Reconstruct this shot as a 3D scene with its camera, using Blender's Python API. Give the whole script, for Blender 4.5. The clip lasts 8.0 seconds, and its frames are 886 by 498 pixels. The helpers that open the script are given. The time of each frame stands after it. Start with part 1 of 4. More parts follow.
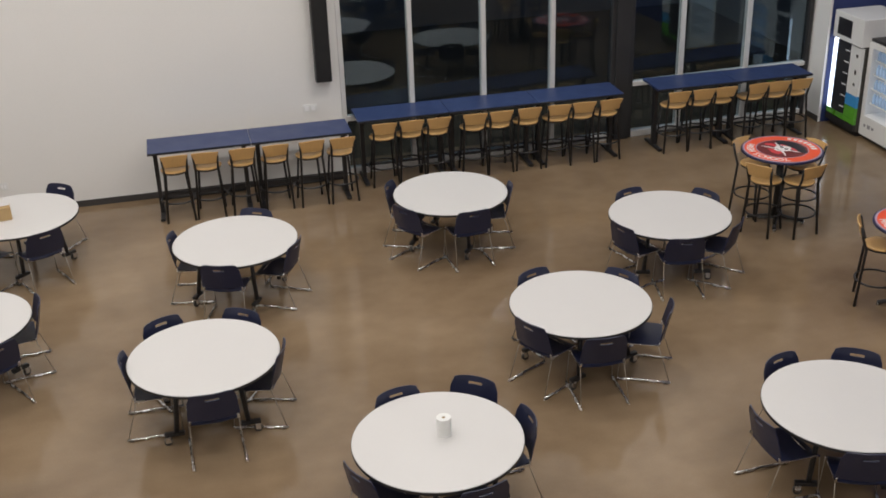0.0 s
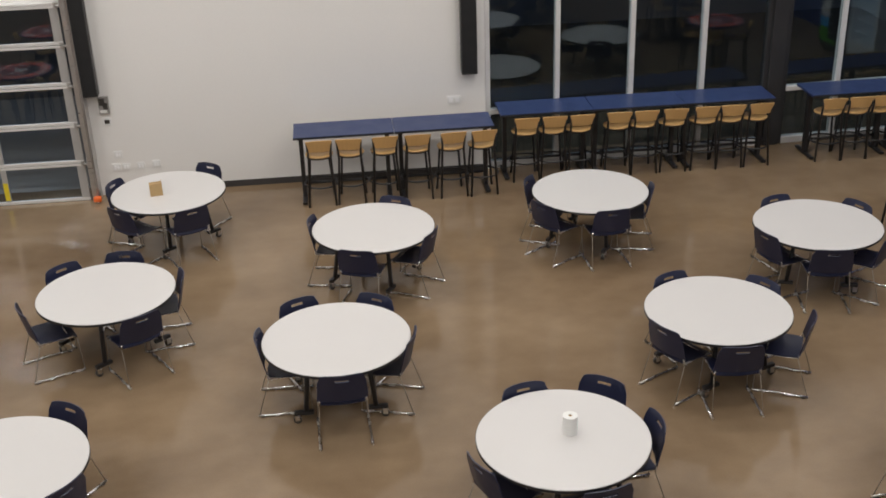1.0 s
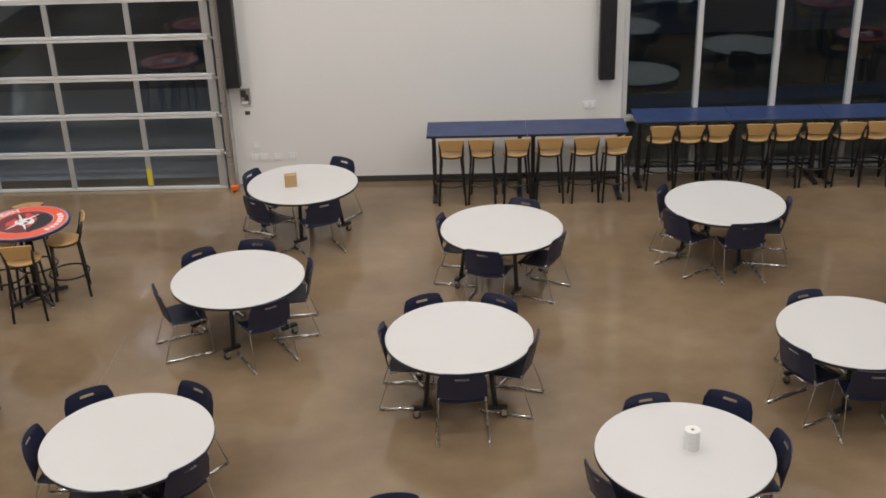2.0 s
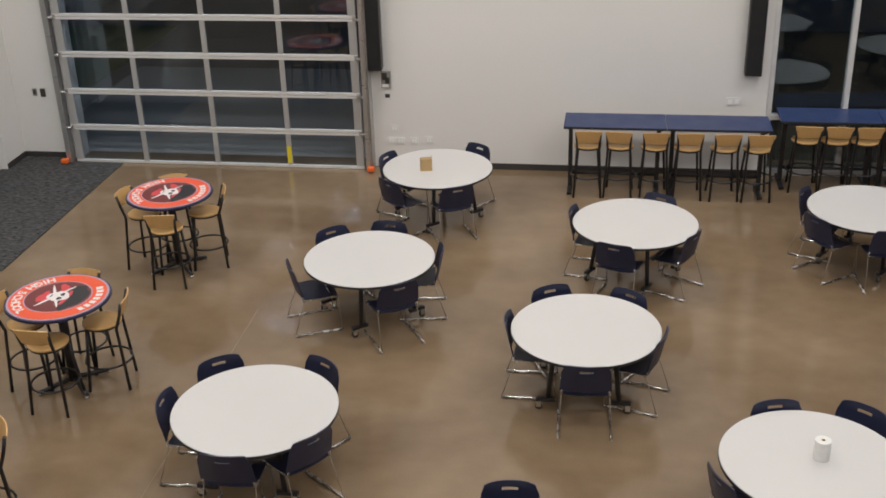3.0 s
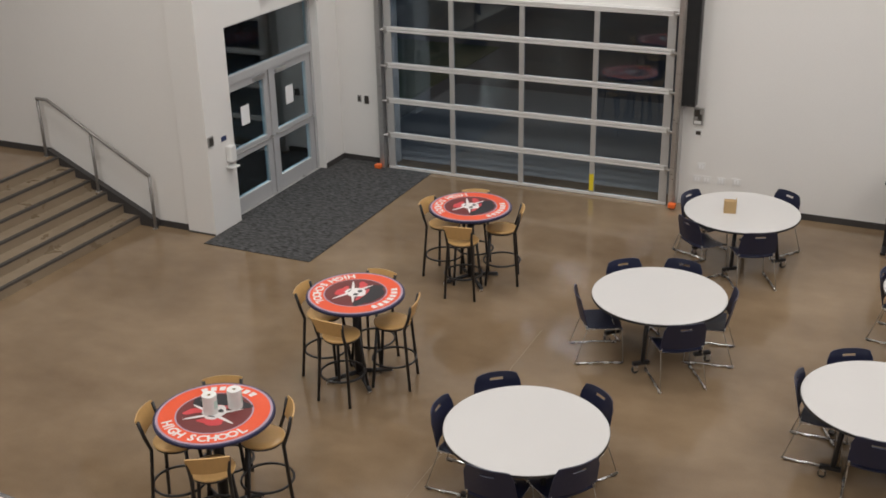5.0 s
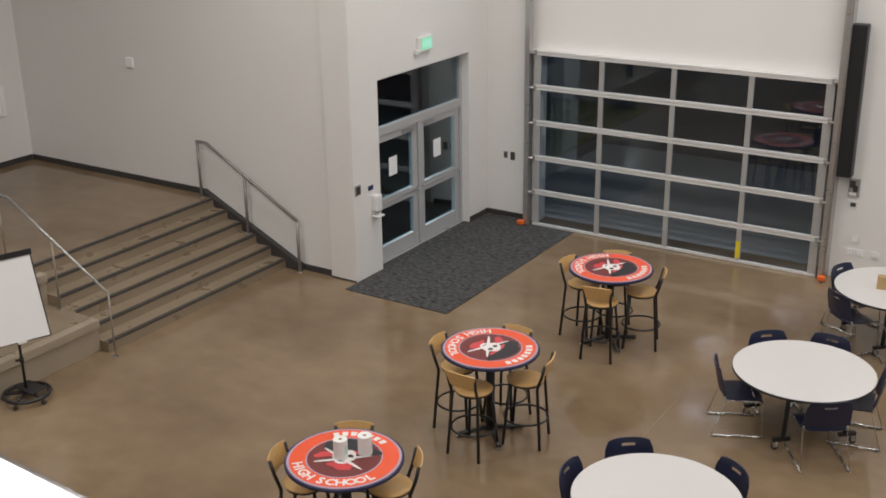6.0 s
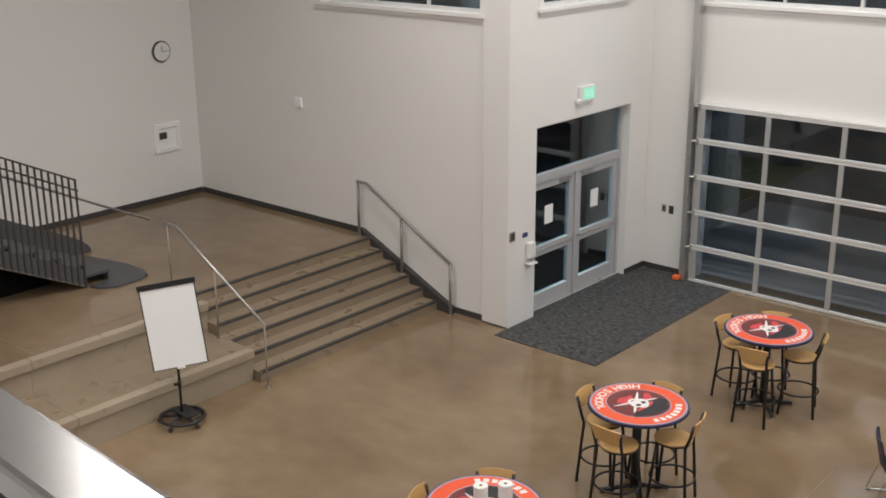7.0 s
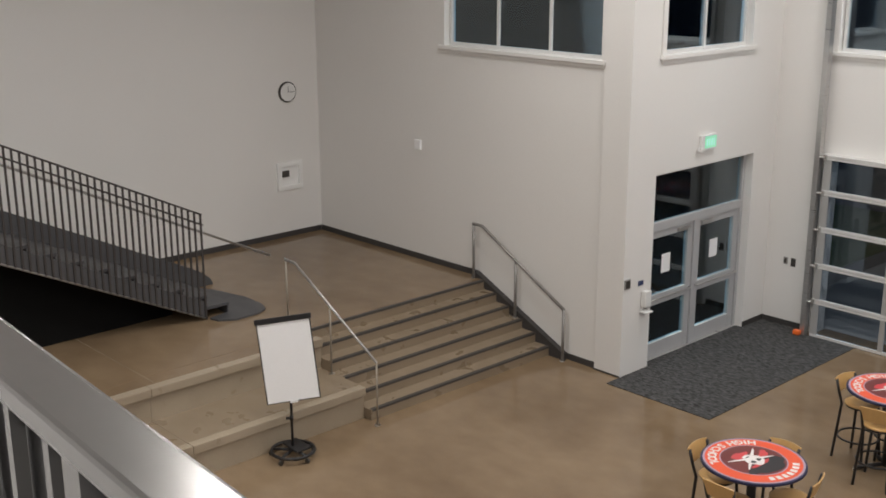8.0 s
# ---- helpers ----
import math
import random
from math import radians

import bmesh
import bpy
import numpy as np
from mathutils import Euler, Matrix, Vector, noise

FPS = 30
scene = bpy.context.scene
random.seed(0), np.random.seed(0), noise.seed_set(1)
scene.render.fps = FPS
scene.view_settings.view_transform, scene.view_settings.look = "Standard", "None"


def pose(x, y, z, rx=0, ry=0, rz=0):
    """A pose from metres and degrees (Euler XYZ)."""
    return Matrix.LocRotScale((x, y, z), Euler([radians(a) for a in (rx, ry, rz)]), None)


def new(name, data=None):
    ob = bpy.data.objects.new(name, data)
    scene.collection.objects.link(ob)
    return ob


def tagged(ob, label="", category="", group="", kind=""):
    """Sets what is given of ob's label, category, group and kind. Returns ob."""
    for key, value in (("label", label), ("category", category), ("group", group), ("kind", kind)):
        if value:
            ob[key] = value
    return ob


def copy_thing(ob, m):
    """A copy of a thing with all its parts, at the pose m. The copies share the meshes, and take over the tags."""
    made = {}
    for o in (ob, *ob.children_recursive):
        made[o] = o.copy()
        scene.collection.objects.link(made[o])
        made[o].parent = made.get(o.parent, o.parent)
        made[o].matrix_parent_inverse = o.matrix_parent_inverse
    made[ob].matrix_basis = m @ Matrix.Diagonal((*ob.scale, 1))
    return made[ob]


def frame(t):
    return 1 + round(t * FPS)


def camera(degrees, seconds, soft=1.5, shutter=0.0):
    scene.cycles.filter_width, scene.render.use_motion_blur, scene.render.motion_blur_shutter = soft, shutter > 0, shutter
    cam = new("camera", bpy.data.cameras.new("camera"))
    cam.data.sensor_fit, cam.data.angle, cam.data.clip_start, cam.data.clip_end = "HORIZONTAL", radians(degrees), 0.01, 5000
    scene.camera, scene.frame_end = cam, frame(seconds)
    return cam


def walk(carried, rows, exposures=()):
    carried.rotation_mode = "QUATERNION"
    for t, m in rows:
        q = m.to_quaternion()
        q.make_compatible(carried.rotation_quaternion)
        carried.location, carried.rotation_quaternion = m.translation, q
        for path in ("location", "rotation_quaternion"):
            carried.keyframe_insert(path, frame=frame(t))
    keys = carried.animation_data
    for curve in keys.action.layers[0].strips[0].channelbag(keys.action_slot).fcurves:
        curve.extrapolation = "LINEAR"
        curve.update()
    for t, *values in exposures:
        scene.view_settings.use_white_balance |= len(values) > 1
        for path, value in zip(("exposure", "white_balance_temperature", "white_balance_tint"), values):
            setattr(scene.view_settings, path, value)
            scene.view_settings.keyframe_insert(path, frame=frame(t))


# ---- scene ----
cam = camera(43.0, 8.0, soft=1.75)
PATH = [
    (0.0, pose(0.019, -0.056, 6.533, 64.71, 1.71, -13.72)),
    (0.5, pose(0.031, -0.047, 6.506, 64.70, 1.89, -10.12)),
    (1.0, pose(0.028, -0.035, 6.480, 64.79, 1.75, -6.08)),
    (1.5, pose(0.015, -0.025, 6.448, 65.14, 1.70, -2.60)),
    (1.7, pose(0.012, -0.024, 6.442, 65.20, 1.68, -1.09)),
    (2.8, pose(0.002, -0.020, 6.415, 65.10, 1.61, 6.67)),
    (3.0, pose(-0.000, -0.019, 6.411, 64.90, 1.57, 8.35)),
    (3.5, pose(-0.010, -0.011, 6.391, 64.68, 1.51, 11.72)),
    (4.0, pose(-0.017, 0.005, 6.379, 64.83, 1.44, 15.87)),
    (4.5, pose(-0.017, 0.015, 6.372, 65.62, 1.28, 20.41)),
    (4.7, pose(-0.017, 0.016, 6.371, 65.99, 1.21, 22.22)),
    (5.8, pose(-0.008, 0.020, 6.368, 69.29, 0.81, 30.87)),
    (6.0, pose(-0.007, 0.021, 6.368, 69.75, 0.74, 32.52)),
    (6.5, pose(-0.011, 0.036, 6.365, 70.96, 0.53, 36.81)),
    (7.0, pose(-0.014, 0.036, 6.364, 72.21, 0.36, 40.86)),
    (7.5, pose(-0.014, 0.034, 6.363, 73.73, 0.20, 43.68)),
    (8.0, pose(-0.003, 0.027, 6.365, 74.45, 0.16, 47.00)),
]
walk(cam, PATH, [(0.0, 0.02), (2.8, -0.02), (4.0, -0.08), (4.7, -0.08), (5.8, -0.10), (6.0, -0.06), (6.5, 0.09), (7.2, 0.09), (8.0, -0.04)])

# ---- light ----
world = bpy.data.worlds.new("night_sky")
world.use_nodes = True
wn = world.node_tree.nodes
wn["Background"].inputs[0].default_value = (0.10, 0.13, 0.20, 1)
wn["Background"].inputs[1].default_value = 0.22
scene.world = world
scene.view_settings.exposure = 0.0

CEIL = 8.6
LAMP_W = 90.0
LAMPS = [(-8.6, 6.8), (-6.8, 11.6)] + [(x, y) for y in (7.2, 11.6) for x in (-1.7, 3.4, 8.6)] + [(x, 2.65) for x in (-9.8, -3.9, 1.9, 7.6)] + [(x, -1.2) for x in (-8.6, -3.2, 2.6, 8.2)] + [(x, 14.6) for x in (-7.0, -2.0, 3.0, 8.0)] + [(-10.0, 10.3), (-10.6, 5.6)]
for lx, ly in LAMPS:
    ld = bpy.data.lights.new("ceiling_lamp", "AREA")
    ld.shape, ld.size, ld.size_y, ld.energy, ld.color = "RECTANGLE", 1.15, 0.3, LAMP_W, (1.0, 0.965, 0.925)
    lo = new("ceiling_lamp", ld)
    lo.matrix_world = pose(lx, ly, CEIL - 0.42)

LOW = [(-14.8, -10.1), (-15.2, -5.2), (-15.0, -2.9), (-14.2, -0.5), (-6.0, -6.0), (2.0, -6.0), (8.0, -6.0)]
for lx, ly in LOW:
    ld = bpy.data.lights.new("down_lamp", "AREA")
    ld.shape, ld.size, ld.energy, ld.color = "DISK", 0.20, 40.0, (1.0, 0.95, 0.88)
    lo = new("down_lamp", ld)
    lo.matrix_world = pose(lx, ly, 4.455)

# unseen fill lamp over the entrance doors, added to brighten the ground outside
ld = bpy.data.lights.new("entry_fill", "SPOT")
ld.spot_size, ld.spot_blend, ld.shadow_soft_size, ld.energy, ld.color = math.radians(100), 0.4, 0.08, 420.0, (1.0, 0.97, 0.88)
new("entry_fill", ld).matrix_world = pose(-10.30, 14.6, 3.225, 0, 35, 0)

# ---- materials ----
def mat(name, color, rough=0.5, metal=0.0, vary=0.06, scale=3.0, grain=40.0, bump=0.0, spec=0.5, rand=0.0, stretch=(1, 1, 1)):
    """A surface with variation at two scales and fine relief."""
    m = bpy.data.materials.new(name)
    m.use_nodes = True
    nt = m.node_tree
    b = nt.nodes["Principled BSDF"]
    tc = nt.nodes.new("ShaderNodeTexCoord")
    mp = nt.nodes.new("ShaderNodeMapping")
    mp.inputs["Scale"].default_value = stretch
    nt.links.new(tc.outputs["Object"], mp.inputs[0])
    n1 = nt.nodes.new("ShaderNodeTexNoise")
    n1.inputs["Scale"].default_value, n1.inputs["Detail"].default_value = scale, 5
    n2 = nt.nodes.new("ShaderNodeTexNoise")
    n2.inputs["Scale"].default_value, n2.inputs["Detail"].default_value = grain, 3
    for n in (n1, n2):
        nt.links.new(mp.outputs[0], n.inputs["Vector"])
    add = nt.nodes.new("ShaderNodeMath")
    add.operation = "ADD"
    nt.links.new(n1.outputs[0], add.inputs[0])
    nt.links.new(n2.outputs[0], add.inputs[1])
    mr = nt.nodes.new("ShaderNodeMapRange")
    mr.inputs["From Min"].default_value, mr.inputs["From Max"].default_value = 0.6, 1.4
    mr.inputs["To Min"].default_value, mr.inputs["To Max"].default_value = 1 - vary, 1 + vary
    nt.links.new(add.outputs[0], mr.inputs["Value"])
    last = mr.outputs[0]
    if rand:
        oi = nt.nodes.new("ShaderNodeObjectInfo")
        rr = nt.nodes.new("ShaderNodeMapRange")
        rr.inputs["To Min"].default_value, rr.inputs["To Max"].default_value = 1 - rand, 1 + rand
        nt.links.new(oi.outputs["Random"], rr.inputs["Value"])
        mu = nt.nodes.new("ShaderNodeMath")
        mu.operation = "MULTIPLY"
        nt.links.new(last, mu.inputs[0])
        nt.links.new(rr.outputs[0], mu.inputs[1])
        last = mu.outputs[0]
    vm = nt.nodes.new("ShaderNodeVectorMath")
    vm.operation = "SCALE"
    vm.inputs[0].default_value = color
    nt.links.new(last, vm.inputs["Scale"])
    nt.links.new(vm.outputs[0], b.inputs["Base Color"])
    b.inputs["Roughness"].default_value, b.inputs["Metallic"].default_value = rough, metal
    b.inputs["Specular IOR Level"].default_value = spec
    if vary > 0.02:
        rm = nt.nodes.new("ShaderNodeMapRange")
        rm.inputs["From Min"].default_value, rm.inputs["From Max"].default_value = 0.3, 0.7
        rm.inputs["To Min"].default_value, rm.inputs["To Max"].default_value = rough * 0.85, min(1.0, rough * 1.15)
        nt.links.new(n1.outputs[0], rm.inputs["Value"])
        nt.links.new(rm.outputs[0], b.inputs["Roughness"])
    if bump:
        bp = nt.nodes.new("ShaderNodeBump")
        bp.inputs["Strength"].default_value, bp.inputs["Distance"].default_value = bump, 0.004
        nt.links.new(n2.outputs[0], bp.inputs["Height"])
        nt.links.new(bp.outputs[0], b.inputs["Normal"])
    return m


def concrete_floor(name, c1, c2, rough):
    """Polished, clear-coated concrete: cloudy mottling, darker trowel smears and pale specks."""
    m = bpy.data.materials.new(name)
    m.use_nodes = True
    nt = m.node_tree
    b = nt.nodes["Principled BSDF"]
    tc = nt.nodes.new("ShaderNodeTexCoord")
    mp = nt.nodes.new("ShaderNodeMapping")
    mp.inputs["Scale"].default_value = (0.8, 1.0, 1.0)
    nt.links.new(tc.outputs["Object"], mp.inputs[0])
    big = nt.nodes.new("ShaderNodeTexNoise")
    big.inputs["Scale"].default_value, big.inputs["Detail"].default_value, big.inputs["Distortion"].default_value = 0.5, 5, 0.3
    nt.links.new(mp.outputs[0], big.inputs["Vector"])
    mid = nt.nodes.new("ShaderNodeTexNoise")
    mid.inputs["Scale"].default_value, mid.inputs["Detail"].default_value = 3.5, 8
    nt.links.new(mp.outputs[0], mid.inputs["Vector"])
    fine = nt.nodes.new("ShaderNodeTexNoise")
    fine.inputs["Scale"].default_value, fine.inputs["Detail"].default_value = 55, 3
    nt.links.new(tc.outputs["Object"], fine.inputs["Vector"])
    s1 = nt.nodes.new("ShaderNodeMath")
    s1.operation = "MULTIPLY_ADD"
    s1.inputs[1].default_value = 0.30
    nt.links.new(mid.outputs[0], s1.inputs[0])
    nt.links.new(big.outputs[0], s1.inputs[2])
    s2 = nt.nodes.new("ShaderNodeMath")
    s2.operation = "MULTIPLY_ADD"
    s2.inputs[1].default_value = 0.16
    nt.links.new(fine.outputs[0], s2.inputs[0])
    nt.links.new(s1.outputs[0], s2.inputs[2])
    cr = nt.nodes.new("ShaderNodeValToRGB")
    cr.color_ramp.elements[0].position, cr.color_ramp.elements[0].color = 0.50, (*c1, 1)
    cr.color_ramp.elements[1].position, cr.color_ramp.elements[1].color = 0.98, (*c2, 1)
    nt.links.new(s2.outputs[0], cr.inputs[0])
    nt.links.new(cr.outputs[0], b.inputs["Base Color"])
    rm = nt.nodes.new("ShaderNodeMapRange")
    rm.clamp = False
    rm.inputs["From Min"].default_value, rm.inputs["From Max"].default_value = 0.35, 0.65
    rm.inputs["To Min"].default_value, rm.inputs["To Max"].default_value = rough * 0.7, rough * 1.4
    nt.links.new(mid.outputs[0], rm.inputs["Value"])
    nt.links.new(rm.outputs[0], b.inputs["Roughness"])
    bp = nt.nodes.new("ShaderNodeBump")
    bp.inputs["Strength"].default_value, bp.inputs["Distance"].default_value = 0.015, 0.004
    nt.links.new(mid.outputs[0], bp.inputs["Height"])
    nt.links.new(bp.outputs[0], b.inputs["Normal"])
    return m


def pane_glass(name, tint, gloss_boost=1.0):
    """Thin window glass: clear, with a mirror gloss that grows at grazing angles."""
    m = bpy.data.materials.new(name)
    m.use_nodes = True
    nt = m.node_tree
    nt.nodes.remove(nt.nodes["Principled BSDF"])
    out = nt.nodes["Material Output"]
    tr = nt.nodes.new("ShaderNodeBsdfTransparent")
    tr.inputs[0].default_value = (*tint, 1)
    gl = nt.nodes.new("ShaderNodeBsdfGlossy")
    gl.inputs["Roughness"].default_value = 0.02
    gl.inputs[0].default_value = (0.80, 0.92, 1.0, 1)
    fr = nt.nodes.new("ShaderNodeFresnel")
    fr.inputs[0].default_value = 1.52
    mu = nt.nodes.new("ShaderNodeMath")
    mu.operation, mu.use_clamp = "MULTIPLY", True
    mu.inputs[1].default_value = gloss_boost
    nt.links.new(fr.outputs[0], mu.inputs[0])
    mx = nt.nodes.new("ShaderNodeMixShader")
    nt.links.new(mu.outputs[0], mx.inputs[0])
    nt.links.new(tr.outputs[0], mx.inputs[1])
    nt.links.new(gl.outputs[0], mx.inputs[2])
    nt.links.new(mx.outputs[0], out.inputs[0])
    return m


def glow(name, color, strength):
    m = bpy.data.materials.new(name)
    m.use_nodes = True
    b = m.node_tree.nodes["Principled BSDF"]
    b.inputs["Base Color"].default_value = (*color, 1)
    b.inputs["Emission Color"].default_value = (*color, 1)
    b.inputs["Emission Strength"].default_value = strength
    return m


FLOOR = concrete_floor("polished_concrete", (0.166, 0.112, 0.066), (0.288, 0.207, 0.130), 0.115)
STEPCON = concrete_floor("cast_concrete", (0.30, 0.24, 0.175), (0.42, 0.35, 0.26), 0.4)
CAPCON = concrete_floor("pale_cap_concrete", (0.31, 0.25, 0.185), (0.42, 0.35, 0.26), 0.4)
WALL = mat("wall_paint", (0.80, 0.785, 0.765), 0.75, vary=0.025, scale=0.6, grain=60, bump=0.12)
CEILM = mat("ceiling_paint", (0.6, 0.6, 0.6), 0.85, vary=0.04)
BASEB = mat("rubber_base", (0.050, 0.046, 0.045), 0.55, vary=0.15)
BLUEWALL = mat("blue_wall_paint", (0.025, 0.04, 0.14), 0.6, vary=0.04)
LAMINATE = mat("white_laminate", (0.625, 0.61, 0.60), 0.35, vary=0.02, scale=2, grain=90)
EDGE = mat("black_edge", (0.02, 0.02, 0.022), 0.5, vary=0.1)
BLACKM = mat("black_powder_coat", (0.018, 0.017, 0.018), 0.42, vary=0.12, grain=120, bump=0.1)
NAVY = mat("navy_plastic", (0.0125, 0.0165, 0.047), 0.42, vary=0.10, scale=6, grain=150, bump=0.15, rand=0.12)
CHROME = mat("chrome", (0.74, 0.73, 0.72), 0.27, metal=1.0, vary=0.05, scale=8)
DULLLEG = mat("dull_leg_steel", (0.27, 0.225, 0.175), 0.5, metal=0.3, vary=0.08)
WOOD = mat("maple_veneer", (0.64, 0.39, 0.155), 0.33, vary=0.055, scale=5, grain=40, stretch=(1, 6, 1), rand=0.03)
BLUETOP = mat("blue_laminate", (0.025, 0.043, 0.125), 0.40, vary=0.10, scale=4, grain=120)
ALU = mat("clear_anodised_aluminium", (0.74, 0.735, 0.725), 0.36, metal=0.2, vary=0.05, scale=5)
# darker copy of ALU: uprights catch less top light, put into the colour
ALUSHADE = mat("shaded_aluminium", (0.46, 0.455, 0.45), 0.4, metal=0.3, vary=0.06, scale=5)
DOORGREY = mat("grey_door_paint", (0.45, 0.45, 0.46), 0.45, vary=0.05, scale=4)
COLUMNM = mat("charcoal_column_paint", (0.028, 0.028, 0.030), 0.5, vary=0.08, scale=3)
BALUSTER = mat("dark_bronze_paint", (0.050, 0.043, 0.040), 0.5, vary=0.1)
STEEL = mat("painted_steel_column", (0.075, 0.075, 0.08), 0.5, vary=0.08, scale=3)
RAILGREY = mat("brushed_steel", (0.52, 0.51, 0.50), 0.32, metal=0.75, vary=0.10, scale=6, stretch=(1, 1, 8))
DARKRAIL = mat("satin_grey_steel", (0.30, 0.29, 0.28), 0.4, metal=0.5, vary=0.08)
TANRAIL = mat("dull_steel", (0.34, 0.30, 0.25), 0.45, metal=0.4, vary=0.08)
STAIRCON = concrete_floor("stair_concrete", (0.225, 0.172, 0.118), (0.29, 0.228, 0.16), 0.35)
JOINTM = mat("pale_joint_filler", (0.26, 0.195, 0.125), 0.5, vary=0.3, scale=2)
NOSING = mat("dark_nosing", (0.062, 0.055, 0.05), 0.6, vary=0.2)
GLASS = pane_glass("window_glass", (0.80, 0.86, 0.88), 1.15)
HIGLASS = pane_glass("high_window_glass", (0.80, 0.86, 0.90), 2.6)
GARGLASS = pane_glass("garage_glass", (0.75, 0.80, 0.85), 1.6)
DOORGLASS = pane_glass("door_glass", (0.84, 0.90, 0.87), 2.3)
PAPER = mat("paper", (0.90, 0.90, 0.91), 0.8, vary=0.02)
WHITEPL = mat("white_plastic", (0.78, 0.78, 0.77), 0.4, vary=0.03)
DARKPL = mat("dark_plastic", (0.05, 0.045, 0.04), 0.4, vary=0.1)
ORANGE = mat("orange_plastic", (0.85, 0.16, 0.03), 0.45, vary=0.05)
YELLOW = mat("yellow_tape", (0.75, 0.60, 0.03), 0.5, vary=0.05)
CARD = mat("kraft_cardboard", (0.50, 0.34, 0.16), 0.8, vary=0.10, grain=70)
ASPHALT = mat("outdoor_paving", (0.16, 0.16, 0.16), 0.8, vary=0.3, scale=1.5, bump=0.3)
APRON = mat("outdoor_concrete_apron", (0.36, 0.36, 0.355), 0.75, vary=0.18, scale=1.2, grain=30, bump=0.2)
MULCH = mat("dark_planting_bed", (0.045, 0.038, 0.026), 0.95, vary=0.7, scale=5, grain=24, bump=0.8)
GRASS = mat("night_grass", (0.10, 0.14, 0.06), 0.9, vary=0.4, scale=8, bump=0.5)


def carpet_mat():
    m = mat("entrance_mat_carpet", (0.054, 0.054, 0.055), 0.95, vary=1.4, scale=9, grain=14, bump=1.0, stretch=(1, 2.6, 1))
    return m


MATCAR = carpet_mat()

# ---- mesh helpers ----
def part(name, bm, material, parent=None, label=""):
    """Links a bmesh as one mesh object, under a thing or a part if given."""
    me = bpy.data.meshes.new(name)
    bm.normal_update()
    bm.to_mesh(me)
    bm.free()
    if material:
        me.materials.append(material)
    ob = new(name, me)
    if parent:
        ob.parent = parent
    if label:
        ob["label"] = label
    return ob


def thing(name, label, category, at=None, group="", kind=""):
    ob = new(name)
    ob.empty_display_size = 0.1
    if at is not None:
        ob.matrix_world = at
    return tagged(ob, label, category, group, kind)


def box(bm, x0, y0, z0, x1, y1, z1, bevel=0.0):
    r = bmesh.ops.create_cube(bm, size=1)
    vs = r["verts"]
    bmesh.ops.scale(bm, vec=(abs(x1 - x0), abs(y1 - y0), abs(z1 - z0)), verts=vs)
    bmesh.ops.translate(bm, vec=((x0 + x1) / 2, (y0 + y1) / 2, (z0 + z1) / 2), verts=vs)
    if bevel:
        es = list({e for v in vs for e in v.link_edges})
        bmesh.ops.bevel(bm, geom=es, offset=bevel, segments=2, affect="EDGES", profile=0.6)
    return bm


def bx(x0, y0, z0, x1, y1, z1, bevel=0.0):
    return box(bmesh.new(), x0, y0, z0, x1, y1, z1, bevel)


def tube(bm, pts, r, n=8, closed=False):
    """A round bar along a line of points, mitred at the corners."""
    pts = [Vector(p) for p in pts]
    rings = []
    count = len(pts)
    ref = None
    for i, p in enumerate(pts):
        a = pts[i - 1] if (i or closed) else p
        c = pts[(i + 1) % count] if (i < count - 1 or closed) else p
        d = ((p - a).normalized() + (c - p).normalized()).normalized()
        if ref is None:
            ref = d.orthogonal().normalized()
        ref = (ref - d * ref.dot(d)).normalized()
        side = d.cross(ref)
        rings.append([bm.verts.new(p + r * (math.cos(2 * math.pi * k / n) * ref + math.sin(2 * math.pi * k / n) * side)) for k in range(n)])
    for i in range(count if closed else count - 1):
        p, q = rings[i], rings[(i + 1) % count]
        for k in range(n):
            f = bm.faces.new((p[k], p[(k + 1) % n], q[(k + 1) % n], q[k]))
            f.smooth = True
    if not closed:
        bm.faces.new(rings[0][::-1])
        bm.faces.new(rings[-1])
    return bm


def lathe(bm, profile, n=48, smooth=True):
    """A turned solid from (radius, height) pairs, bottom to top."""
    rings = []
    for r, z in profile:
        rings.append([bm.verts.new((r * math.cos(2 * math.pi * k / n), r * math.sin(2 * math.pi * k / n), z)) for k in range(n)])
    for a, b in zip(rings, rings[1:]):
        for k in range(n):
            f = bm.faces.new((a[k], a[(k + 1) % n], b[(k + 1) % n], b[k]))
            f.smooth = smooth
    bm.faces.new(rings[0][::-1])
    bm.faces.new(rings[-1])
    return bm


def annulus(bm, r0, r1, z, h, a0=0.0, a1=360.0, n=64):
    """A thin flat ring or ring segment of height h."""
    full = a1 - a0 >= 359.9
    k = n if full else n + 1
    cols = []
    for i in range(k):
        a = radians(a0 + (a1 - a0) * i / n)
        c, s = math.cos(a), math.sin(a)
        cols.append([bm.verts.new((r * c, r * s, zz)) for r, zz in ((r0, z), (r1, z), (r1, z + h), (r0, z + h))])
    for i in range(n):
        p, q = cols[i], cols[(i + 1) % k]
        for j in range(4):
            bm.faces.new((p[j], p[(j + 1) % 4], q[(j + 1) % 4], q[j]))
    if not full:
        bm.faces.new(cols[0])
        bm.faces.new(cols[-1][::-1])
    bmesh.ops.recalc_face_normals(bm, faces=bm.faces)
    return bm


